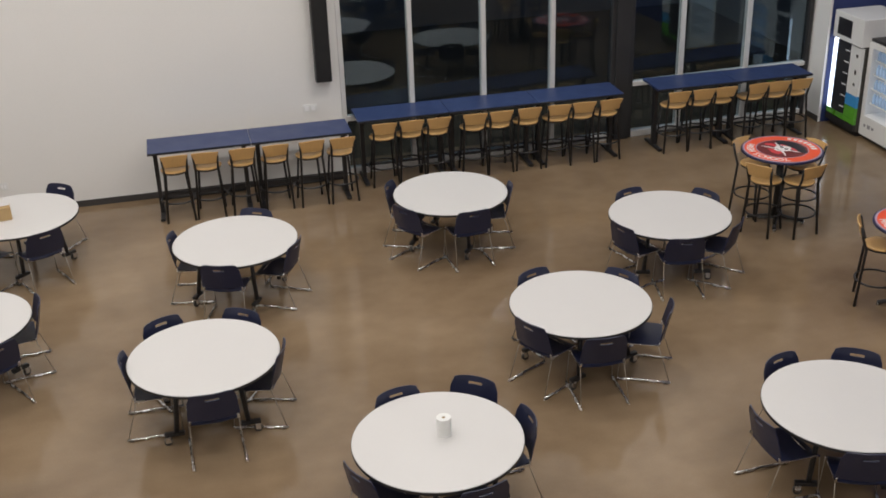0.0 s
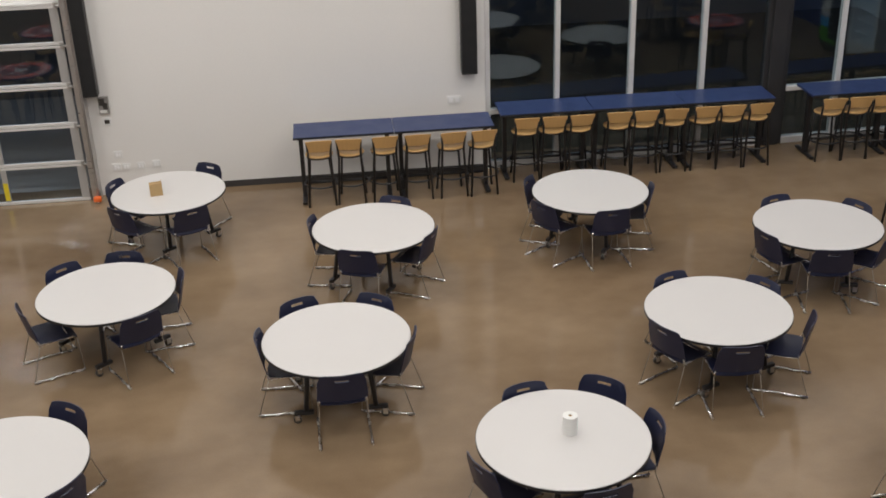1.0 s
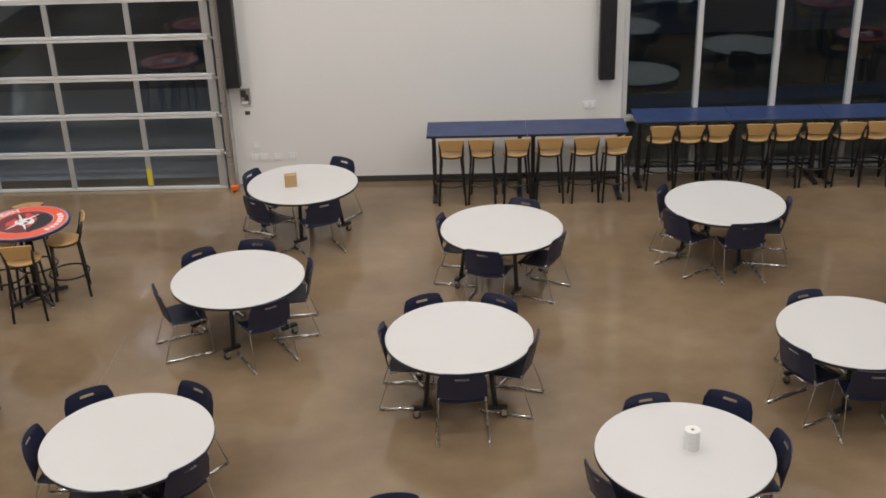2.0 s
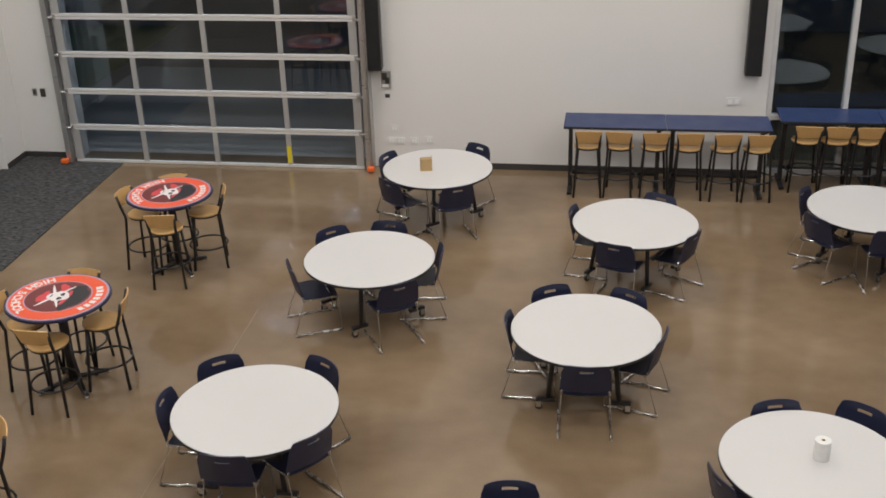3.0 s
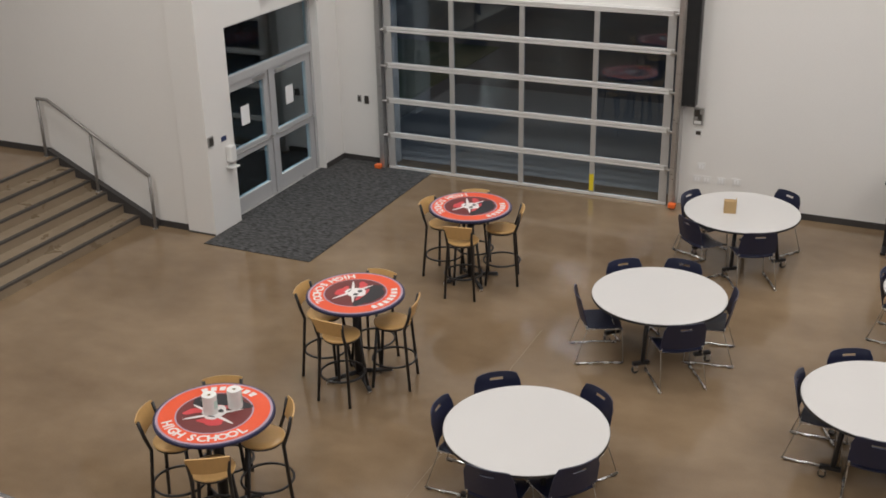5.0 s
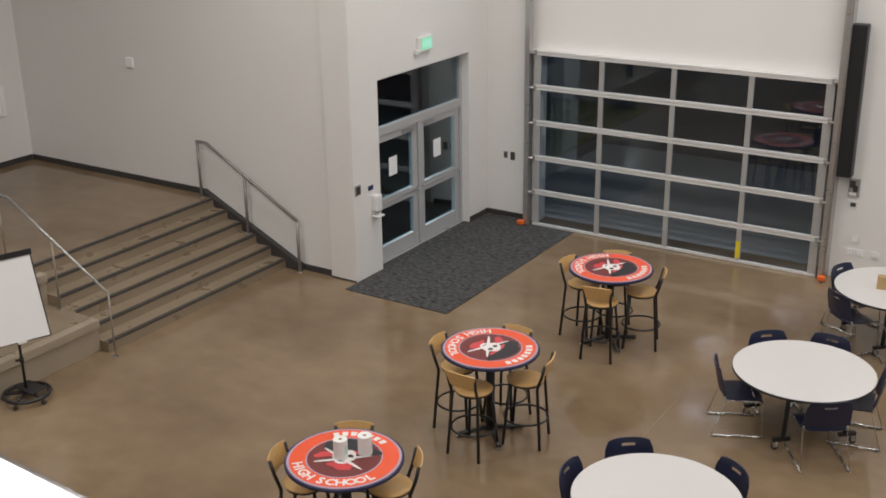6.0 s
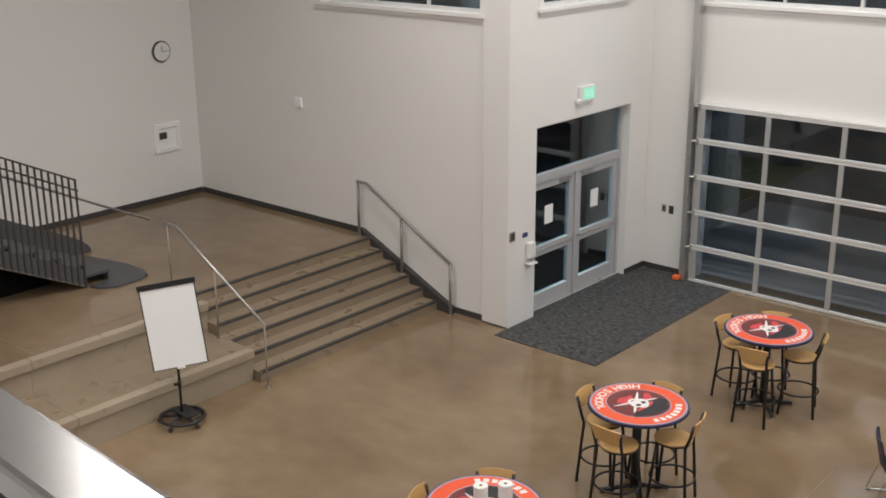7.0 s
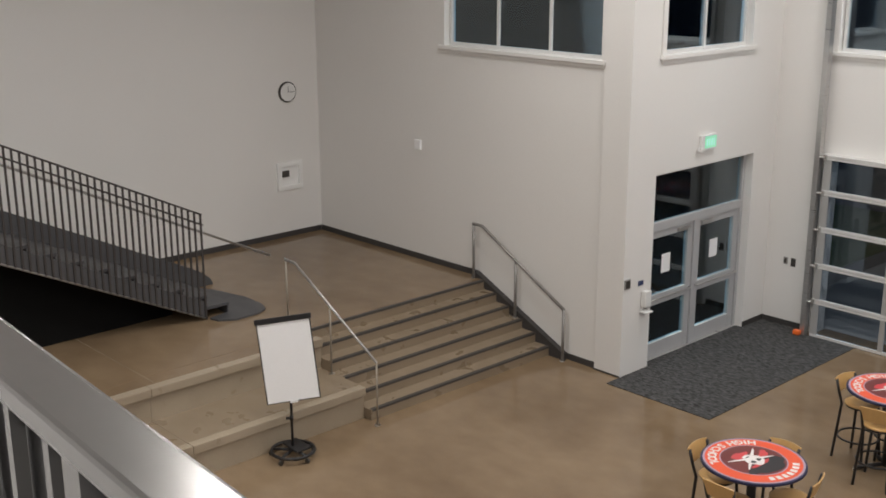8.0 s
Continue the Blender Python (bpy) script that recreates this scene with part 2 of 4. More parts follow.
def sheet(bm, fn, nu, nv, thick, hole=None, inset=0):
    """A curved sheet fn(u, v) of some thickness, with an optional hole of cells."""
    def normal(u, v):
        e = 0.004
        du = Vector(fn(min(u + e, 1.0), v)) - Vector(fn(max(u - e, 0.0), v))
        dv = Vector(fn(u, min(v + e, 1.0))) - Vector(fn(u, max(v - e, 0.0)))
        return du.cross(dv).normalized()
    grid = [[(i / nu, j / nv) for j in range(nv + 1)] for i in range(nu + 1)]
    top = [[bm.verts.new(fn(u, v)) for u, v in row] for row in grid]
    low = [[bm.verts.new(Vector(fn(u, v)) - normal(u, v) * thick) for u, v in row] for row in grid]
    solid = {(i, j) for i in range(nu) for j in range(nv) if not (hole and hole(i, j))}
    for i, j in sorted(solid):
        ring = [(i, j), (i + 1, j), (i + 1, j + 1), (i, j + 1)]
        bm.faces.new([top[p][q] for p, q in ring]).smooth = True
        bm.faces.new([low[p][q] for p, q in ring[::-1]]).smooth = True
        for k, (di, dj) in enumerate(((0, -1), (1, 0), (0, 1), (-1, 0))):
            if (i + di, j + dj) not in solid:
                (p, q), (m, n) = ring[k], ring[(k + 1) % 4]
                bm.faces.new((top[p][q], low[p][q], low[m][n], top[m][n]))
    sharp = [e for e in bm.edges if len(e.link_faces) == 2 and e.link_faces[0].smooth != e.link_faces[1].smooth]
    for e in sharp:
        e.smooth = False
    bmesh.ops.delete(bm, geom=[v for v in bm.verts if not v.link_faces], context="VERTS")
    bmesh.ops.recalc_face_normals(bm, faces=bm.faces)
    return bm


def prism(bm, poly, axis, a, b):
    """A solid from a 2D outline, drawn out along an axis from a to b."""
    def at(p, q):
        return {"x": (q, p[0], p[1]), "y": (p[0], q, p[1]), "z": (p[0], p[1], q)}[axis]
    lo, hi = [bm.verts.new(at(p, a)) for p in poly], [bm.verts.new(at(p, b)) for p in poly]
    bm.faces.new(lo)
    bm.faces.new(hi[::-1])
    for i in range(len(poly)):
        j = (i + 1) % len(poly)
        bm.faces.new((lo[i], hi[i], hi[j], lo[j]))
    bmesh.ops.recalc_face_normals(bm, faces=bm.faces)
    return bm


def wall_with_holes(name, axis, face, back, lo, hi, z0, z1, holes, material, label):
    """A thick wall along x or y with rectangular openings (from, to, bottom, top)."""
    bm = bmesh.new()
    us = sorted({lo, hi, *[h[0] for h in holes], *[h[1] for h in holes]})
    zs = sorted({z0, z1, *[h[2] for h in holes], *[h[3] for h in holes]})
    for u0, u1 in zip(us, us[1:]):
        run = None
        for w0, w1 in [*zip(zs, zs[1:]), (None, None)]:
            solid = w0 is not None and not any(h[0] <= (u0 + u1) / 2 <= h[1] and h[2] <= (w0 + w1) / 2 <= h[3] for h in holes)
            if solid:
                run = (run[0], w1) if run else (w0, w1)
            elif run:
                if axis == "x":
                    box(bm, u0, face, run[0], u1, back, run[1])
                else:
                    box(bm, face, u0, run[0], back, u1, run[1])
                run = None
    bmesh.ops.remove_doubles(bm, verts=bm.verts, dist=0.0005)
    return tagged(part(name, bm, material), label, "wall", kind="structure")


# ---- structure ----
NY = 16.52          # inner face of the north wall
DXW = -9.68         # face of the entrance wall
PY = 12.66          # face of the wall beside the steps
PZ = 0.914          # platform height
WX = -17.0          # face of the west wall
EX = 11.55          # face of the east wall
BZ = 4.88           # balcony floor
SY = -12.0
GX0, GX1, GTOP = -8.69, -3.84, 2.99

tagged(part("floor", prism(bmesh.new(), [(-17.4, SY), (11.9, SY), (11.9, NY + 0.74), (2.28, NY + 0.74), (2.28, NY + 0.34), (DXW - 0.32, NY + 0.34), (DXW - 0.32, PY + 0.3), (-17.4, PY + 0.3)], "z", -0.2, 0.0), FLOOR), "polished brown concrete floor with a glossy clear coat", "floor", kind="structure")
tagged(part("ground", prism(bmesh.new(), [(-120, PY + 0.301), (DXW - 0.321, PY + 0.301), (DXW - 0.321, NY + 0.341), (2.279, NY + 0.341), (2.279, NY + 0.741), (120, NY + 0.741), (120, 160), (-120, 160)], "z", -0.25, -0.04), ASPHALT), "dark outdoor paving at night", "ground", kind="structure")
tagged(part("lawn", bx(-40, PY + 0.4, -0.0395, -10.35, NY + 9, -0.02), GRASS), "dark lawn beside the entrance at night", "grass", kind="structure")
tagged(part("pavement", bx(GX0 - 1.2, NY + 0.345, -0.0395, GX1 + 1.2, NY + 5.5, -0.02), APRON), "pale concrete apron outside the garage door", "pavement", kind="structure")
tagged(part("planting_bed", bx(2.29, NY + 0.745, -0.0395, 12.5, NY + 9.0, -0.015), MULCH), "dark planting bed outside the glazing", "planting bed", kind="structure")
tagged(part("ceiling", prism(bmesh.new(), [(-17.4, SY - 0.3), (11.9, SY - 0.3), (11.9, NY + 0.34), (-10.0, NY + 0.34), (-10.0, PY + 0.3), (-17.4, PY + 0.3)], "z", CEIL, CEIL + 0.2), CEILM), "pale painted flat ceiling of the hall", "ceiling", kind="structure")

wall_with_holes("wall_north", "x", NY, NY + 0.3, DXW - 0.3, 2.29, 0, CEIL, [(GX0, GX1, -0.01, GTOP), (-8.72, -3.9, 4.62, 6.6)], WALL, "smooth white painted wall with a garage door opening")
wall_with_holes("wall_north_glazed", "x", NY, NY + 0.7, 2.29, EX, 0, CEIL, [(2.29, 10.56, -0.01, 4.6)], WALL, "white painted wall over tall glazing")
DY0, DY1, DTOP = 13.30, 15.90, 2.98
wall_with_holes("wall_entrance", "y", DXW, DXW - 0.32, PY + 0.02, NY, 0, CEIL, [(DY0, DY1, -0.01, DTOP), (13.36, 15.62, 4.72, 6.6)], WALL, "white painted wall round the entrance doors")
wall_with_holes("wall_steps", "x", PY, PY + 0.3, WX, DXW - 0.32, 0, CEIL, [(-13.52, -10.22, 4.66, 6.6)], WALL, "grey-white painted wall beside the concrete steps")
tagged(part("wall_pilaster", bx(-10.17, PY - 0.035, 0, DXW + 0.004, PY + 0.02, CEIL, 0.008), WALL), "white painted wall corner that stands proud", "wall", kind="structure")
tagged(part("wall_west", bx(WX - 0.3, SY, 0, WX, PY + 0.3, CEIL), WALL), "grey-white painted wall behind the raised platform", "wall", kind="structure")
tagged(part("wall_east", bx(EX, SY, 0, EX + 0.3, NY + 0.3, CEIL), BLUEWALL), "dark blue painted wall behind the vending machines", "wall", kind="structure")
tagged(part("wall_south", bx(WX, SY - 0.3, 0, EX, SY, CEIL), WALL), "plain white painted wall", "wall", kind="structure")
tagged(part("balcony_floor", prism(bmesh.new(), [(WX, SY), (EX, SY), (EX, -0.24), (-8.9, 1.04), (-12.8, 1.04), (-12.9, 0.40), (WX, 0.40)], "z", BZ - 0.4, BZ), WALL), "balcony slab with a white painted edge", "balcony", kind="structure")

# blue painted stretch of the north wall beside the machines
tagged(part("wall_blue_panel", bx(10.60, NY - 0.012, 0, EX, NY - 0.003, CEIL), BLUEWALL), "dark blue painted wall stretch", "wall", kind="structure")

def base(name, x0, y0, x1, y1, z=0.0):
    tagged(part(name, bx(x0, y0, z, x1, y1, z + 0.1, 0.003), BASEB), "dark grey rubber wall base", "baseboard", kind="structure")

base("baseboard", GX1 + 0.2, NY - 0.012, 2.29, NY - 0.001)
base("baseboard", DXW + 0.001, NY - 0.012, GX0 - 0.22, NY - 0.001)
base("baseboard", DXW + 0.001, DY1 + 0.002, DXW + 0.012, NY - 0.013)
base("baseboard", -10.75, PY - 0.014, -10.18, PY - 0.001)
tagged(part("baseboard", bx(-10.17, PY - 0.047, 0.0, DXW - 0.003, PY - 0.037, 0.025, 0.003), BASEB), "thin dark floor seal at the wall corner", "baseboard", kind="structure")
base("baseboard", WX + 0.015, PY - 0.014, -12.69, PY - 0.001, PZ)
base("baseboard", WX + 0.001, 1.2, WX + 0.014, PY - 0.016, PZ)
base("baseboard", 10.548, NY + 0.002, 10.559, NY + 0.40)

tagged(part("floor_joint", bx(-4.161, 6.4, 0.0, -4.155, 11.6, 0.0012), JOINTM), "pale filled saw-cut joint in the floor", "joint", kind="structure")

tagged(part("floor_joint", bx(WX + 0.1, 6.40, PZ, -12.23, 6.408, PZ + 0.0012), JOINTM), "pale filled saw-cut joint in the platform", "joint", kind="structure")

# raised platform, steps and seating tiers
ST_Y0 = 8.95
RISE, GO, NOSE1 = PZ / 6, 0.29, -11.03
tagged(part("platform_floor", bx(WX, 0.9, 0.0, NOSE1 - 5 * GO - 0.01, PY, PZ), FLOOR), "raised polished concrete platform", "platform", kind="structure")
steps = thing("concrete_steps", "six wide concrete steps with dark nosing strips", "steps", kind="structure")
for k in range(1, 7):
    xf = NOSE1 - (k - 1) * GO
    if k < 6:
        part("step", bx(xf - GO, ST_Y0, 0, xf, PY - 0.016, k * RISE, 0.004), STAIRCON, steps)
    part("nosing", bx(xf - 0.055, ST_Y0 + 0.02, k * RISE - 0.028, xf + 0.004, PY - 0.11, k * RISE + 0.004), NOSING, steps, "dark ribbed nosing strip")
part("step", bx(NOSE1 - 5 * GO - 0.012, ST_Y0, 0, NOSE1 - 5 * GO, PY - 0.016, PZ - 0.004), STAIRCON, steps)
skirt = [(NOSE1 + 0.30, 0.10), (NOSE1 - 5 * GO - 0.2, PZ + 0.1), (NOSE1 - 5 * GO - 0.2, PZ - 0.02), (NOSE1 + 0.02, 0.0), (NOSE1 + 0.30, 0.0)]
tagged(part("stair_skirt", prism(bmesh.new(), skirt, "y", PY - 0.1, PY - 0.002), BASEB), "dark skirting that follows the steps", "skirting", kind="structure")

tiers = thing("seating_tiers", "two deep concrete seating tiers with pale capped edges", "seating", kind="structure")
for xf, z0, z1, xb in ((-11.125, 0.0, PZ / 2, -12.14), (-12.07, PZ / 2, PZ, -12.6)):
    ys = [0.9, 3.58, 6.27, ST_Y0 - 0.004]
    for a, b in zip(ys, ys[1:]):
        part("tier_block", bx(max(xb, NOSE1 - 5 * GO - 0.009) if z1 > 0.6 else xb, a + 0.001, z0, xf - 0.14, b - 0.001, z1 - (0.003 if z1 > 0.6 else 0.0)), FLOOR if z1 > 0.6 else STAIRCON, tiers)
        part("tier_face", bx(xf - 0.139, a + 0.0015, z0, xf - 0.05, b - 0.0015, z1 - 0.125), STEPCON, tiers)
        part("tier_cap", bx(xf - 0.139, a + 0.0015, z1 - 0.12, xf, b - 0.0015, z1 + 0.004, 0.014), CAPCON, tiers, "pale cast concrete cap with eased edge")

# ---- glazing ----
def mullion(bm, x, y, z0, z1, w=0.07, d=0.14):
    box(bm, x - w / 2, y - d / 2, z0, x + w / 2, y + d / 2, z1, 0.004)

GY = NY + 0.10
gl = thing("window_wall", "tall dark night-time glazing in aluminium frames", "window", kind="structure")
MX = [2.33, 3.43, 4.62, 5.79, 6.85, 7.18, 8.10, 9.33, 10.51]
for x in MX:
    bm = bmesh.new()
    mullion(bm, x, GY, 0.0, 4.6)
    part("mullion", bm, COLUMNM if x in (6.85, 7.18, 10.51) else ALU, gl)
for a, b in zip(MX, MX[1:]):
    if a == 6.85:
        continue
    for z, h in ((0.0, 0.10), (0.89, 0.07), (4.5, 0.1)):
        part("window_rail", bx(a + 0.036, GY - 0.07, z, b - 0.036, GY + 0.07, z + h, 0.004), ALU, gl)
    for z0, z1 in ((0.1, 0.89), (0.96, 4.5)):
        p = part("pane", bx(a + 0.036, GY - 0.006, z0, b - 0.036, GY + 0.006, z1), GLASS, gl)
        p.visible_shadow = False
part("steel_column", bx(6.88, NY - 0.02, 0, 7.14, NY + 0.24, 4.6, 0.01), COLUMNM, gl, "dark grey painted steel column")
gl.matrix_world = Matrix.Translation((2.33, GY, 0)) @ Matrix.Rotation(radians(3.0), 4, "Z") @ Matrix.Translation((-2.33, -GY, 0))

def upper_window(name, axis, u0, u1, z0, z1, plane, face, panes, side):
    """A window high in a wall; side is +1 or -1 for where the room lies along the normal."""
    w = thing(name, "high window with white trim and dark night glass", "window", kind="structure")
    def b(ua, ub, za, zb, na, nb, bev=0.004):
        return bx(ua, na, za, ub, nb, zb, bev) if axis == "x" else bx(na, ua, za, nb, ub, zb, bev)
    f = face + side * 0.002
    part("window_sill", b(u0 - 0.12, u1 + 0.1, z0 - 0.06, z0 - 0.001, f, face + side * 0.07), WALL, w, "white painted sill")
    part("apron", b(u0 - 0.08, u1 + 0.06, z0 - 0.12, z0 - 0.062, f, face + side * 0.028), WALL, w)
    for ua, ub in ((u0 - 0.1, u0 - 0.001), (u1 + 0.001, u1 + 0.1)):
        part("casing", b(ua, ub, z0, z1, f, face + side * 0.022), WALL, w)
    step = (u1 - u0) / panes
    for i in range(panes + 1):
        c = min(max(u0 + i * step, u0 + 0.025), u1 - 0.025)
        part("mullion", b(c - 0.024, c + 0.024, z0, z1, plane - 0.04, plane + 0.04), ALU, w)
    for i in range(panes):
        p = part("pane", b(u0 + i * step + 0.026, u0 + (i + 1) * step - 0.026, z0 + 0.05, z1 - 0.05, plane - 0.005, plane + 0.005, 0), HIGLASS, w)
        p.visible_shadow = False
        for za, zb in ((z0, z0 + 0.05), (z1 - 0.05, z1)):
            part("window_rail", b(u0 + i * step + 0.025, u0 + (i + 1) * step - 0.025, za, zb, plane - 0.035, plane + 0.035), ALU, w)
    return w

upper_window("window_1", "x", -13.5, -10.24, 4.66, 6.6, PY + 0.14, PY, 3, -1)
upper_window("window_2", "y", 13.38, 15.6, 4.72, 6.6, DXW - 0.14, DXW, 2, 1)
upper_window("window_3", "x", -8.7, -3.92, 4.62, 6.6, NY + 0.14, NY, 4, -1)
# ---- sectional glass garage door ----
def garage_door():
    g = thing("garage_door", "closed aluminium sectional garage door with glass panels", "garage door", kind="structure")
    gy = NY - 0.15
    w = (GX1 - GX0)
    rows, cols = 5, 4
    levels = [0.0, 0.602, 1.206, 1.81, 2.414, GTOP]
    for r in range(rows):
        z0, z1 = levels[r] + 0.004, levels[r + 1] - 0.004
        sec = new("door_section")
        sec.parent = g
        part("section_rail", bx(GX0, gy - 0.025, z0, GX1, gy + 0.025, z0 + 0.045, 0.004), ALU, sec)
        part("section_rail", bx(GX0, gy - 0.025, z1 - 0.038, GX1, gy + 0.025, z1, 0.004), ALU, sec)
        for c in range(cols + 1):
            x = GX0 + w * c / cols
            x = min(max(x, GX0 + 0.062), GX1 - 0.062)
            ww = 0.062 if c in (0, cols) else 0.040
            # stiles coloured darker than the top-lit rails
            part("stile", bx(x - ww, gy - 0.023, z0 + 0.0455, x + ww, gy + 0.023, z1 - 0.0385, 0.004), ALUSHADE, sec)
        for c in range(cols):
            xa, xb = GX0 + w * c / cols + (0.124 if c == 0 else 0.04), GX0 + w * (c + 1) / cols - (0.124 if c == cols - 1 else 0.04)
            p = part("pane", bx(xa - 0.015, gy - 0.005, z0 + 0.04, xb + 0.015, gy + 0.005, z1 - 0.034), GARGLASS, sec)
            p.visible_shadow = False
        for x in (GX0 + 0.02, GX1 - 0.02):
            s = -1 if x < -6 else 1
            part("hinge", bx(x - 0.03, gy - 0.05, z1 - 0.05, x + 0.03, gy - 0.026, z1 + 0.045, 0.004), RAILGREY, sec)
            bm = tube(bmesh.new(), [(x, gy - 0.06, z1), (x + s * 0.13, gy - 0.06, z1)], 0.022, 10)
            part("roller", bm, RAILGREY, sec)
    for x, s in ((GX0, -1), (GX1, 1)):
        bm = bmesh.new()
        box(bm, x + s * 0.05, gy - 0.10, 0, x + s * 0.06, gy + 0.03, CEIL - 0.8)
        box(bm, x + s * 0.06, gy - 0.10, 0, x + s * 0.125, gy - 0.09, CEIL - 0.8)
        part("track", bm, RAILGREY, g, "galvanised steel track")
        part("track_angle", bx(x + s * 0.13, gy - 0.07, 0, x + s * 0.15, NY - 0.001, CEIL - 0.8), RAILGREY, g)
        s2 = part("photo_eye", bx(x + s * 0.08, gy - 0.22, 0.03, x + s * 0.19, gy - 0.12, 0.10, 0.015), ORANGE, g, "orange safety sensor by the floor")
        part("sensor_bracket", bx(x + s * 0.12, gy - 0.16, 0.0, x + s * 0.15, gy - 0.11, 0.03), RAILGREY, g)
    part("head_trim", bx(GX0 - 0.05, gy - 0.03, GTOP + 0.001, GX1 + 0.05, NY - 0.002, GTOP + 0.035, 0.004), ALU, g)
    part("bottom_seal", bx(GX0, gy - 0.02, 0.0, GX1, gy + 0.02, 0.0035), EDGE, g)
    x = GX0 + w * 3 / 4
    part("yellow_tape", bx(x - 0.036, gy - 0.029, 0.08, x + 0.036, gy - 0.0255, 0.36), YELLOW, g, "yellow warning strip")
    return g

garage_door()

# ---- entrance doors ----
def entrance_doors():
    dx = DXW - 0.19
    d = thing("door_1", "closed grey double entrance doors with glass and papers", "door", kind="structure")
    fr = 0.06
    H1 = 2.06
    part("jamb", bx(dx - 0.05, DY0, 0, dx + 0.05, DY0 + fr, DTOP, 0.004), DOORGREY, d)
    part("jamb", bx(dx - 0.05, DY1 - fr, 0, dx + 0.05, DY1, DTOP, 0.004), DOORGREY, d)
    part("head", bx(dx - 0.05, DY0 + fr, DTOP - fr, dx + 0.05, DY1 - fr, DTOP, 0.004), DOORGREY, d)
    part("transom_bar", bx(dx - 0.05, DY0 + fr, H1, dx + 0.05, DY1 - fr, H1 + 0.13, 0.004), DOORGREY, d)
    p = part("transom_pane", bx(dx - 0.005, DY0 + fr, H1 + 0.13, dx + 0.005, DY1 - fr, DTOP - fr), DOORGLASS, d)
    p.visible_shadow = False
    part("mullion", bx(dx - 0.05, (DY0 + DY1) / 2 - 0.035, 0, dx + 0.05, (DY0 + DY1) / 2 + 0.035, H1, 0.004), DOORGREY, d)
    mid = (DY0 + DY1) / 2
    for a, b, hs in ((DY0 + fr + 0.004, mid - 0.039, 1), (mid + 0.039, DY1 - fr - 0.004, -1)):
        leaf = new("door_leaf")
        leaf.parent = d
        for ya, yb in ((a, a + 0.125), (b - 0.125, b)):
            part("stile", bx(dx - 0.022, ya, 0.012, dx + 0.022, yb, H1 - 0.004, 0.004), DOORGREY, leaf)
        for za, zb in ((0.012, 0.25), (0.87, 1.03), (H1 - 0.12, H1 - 0.004)):
            part("rail", bx(dx - 0.0215, a + 0.125, za, dx + 0.0215, b - 0.125, zb, 0.004), DOORGREY, leaf)
        for za, zb in ((0.25, 0.87), (1.03, H1 - 0.12)):
            p = part("pane", bx(dx - 0.006, a + 0.12, za - 0.004, dx + 0.006, b - 0.12, zb + 0.004), DOORGLASS, leaf)
            p.visible_shadow = False
        bm = tube(bmesh.new(), [(dx + 0.03, a + 0.03, 0.985), (dx + 0.085, a + 0.06, 0.985), (dx + 0.085, b - 0.06, 0.985), (dx + 0.03, b - 0.03, 0.985)], 0.016)
        part("push_bar", bm, RAILGREY, leaf, "steel push bar")
        ym = (a + b) / 2
        part("notice_paper", bx(dx + 0.0075, ym - 0.17, 1.35, dx + 0.009, ym + 0.05, 1.65), PAPER, leaf, "white paper notice taped to the glass")
        part("closer", bx(dx + 0.024, (b - 0.42) if hs > 0 else (a + 0.12), H1 - 0.10, dx + 0.075, (b - 0.12) if hs > 0 else (a + 0.42), H1 - 0.04, 0.006), RAILGREY, leaf, "door closer")
    part("threshold", bx(dx - 0.06, DY0, 0.0, dx + 0.08, DY1, 0.012, 0.003), RAILGREY, d)

entrance_doors()

# ---- loose things on the floor of the hall ----
def place(ob, x, y, z=0.0, turn=0.0):
    ob.matrix_world = pose(x, y, z, 0, 0, turn)
    return ob


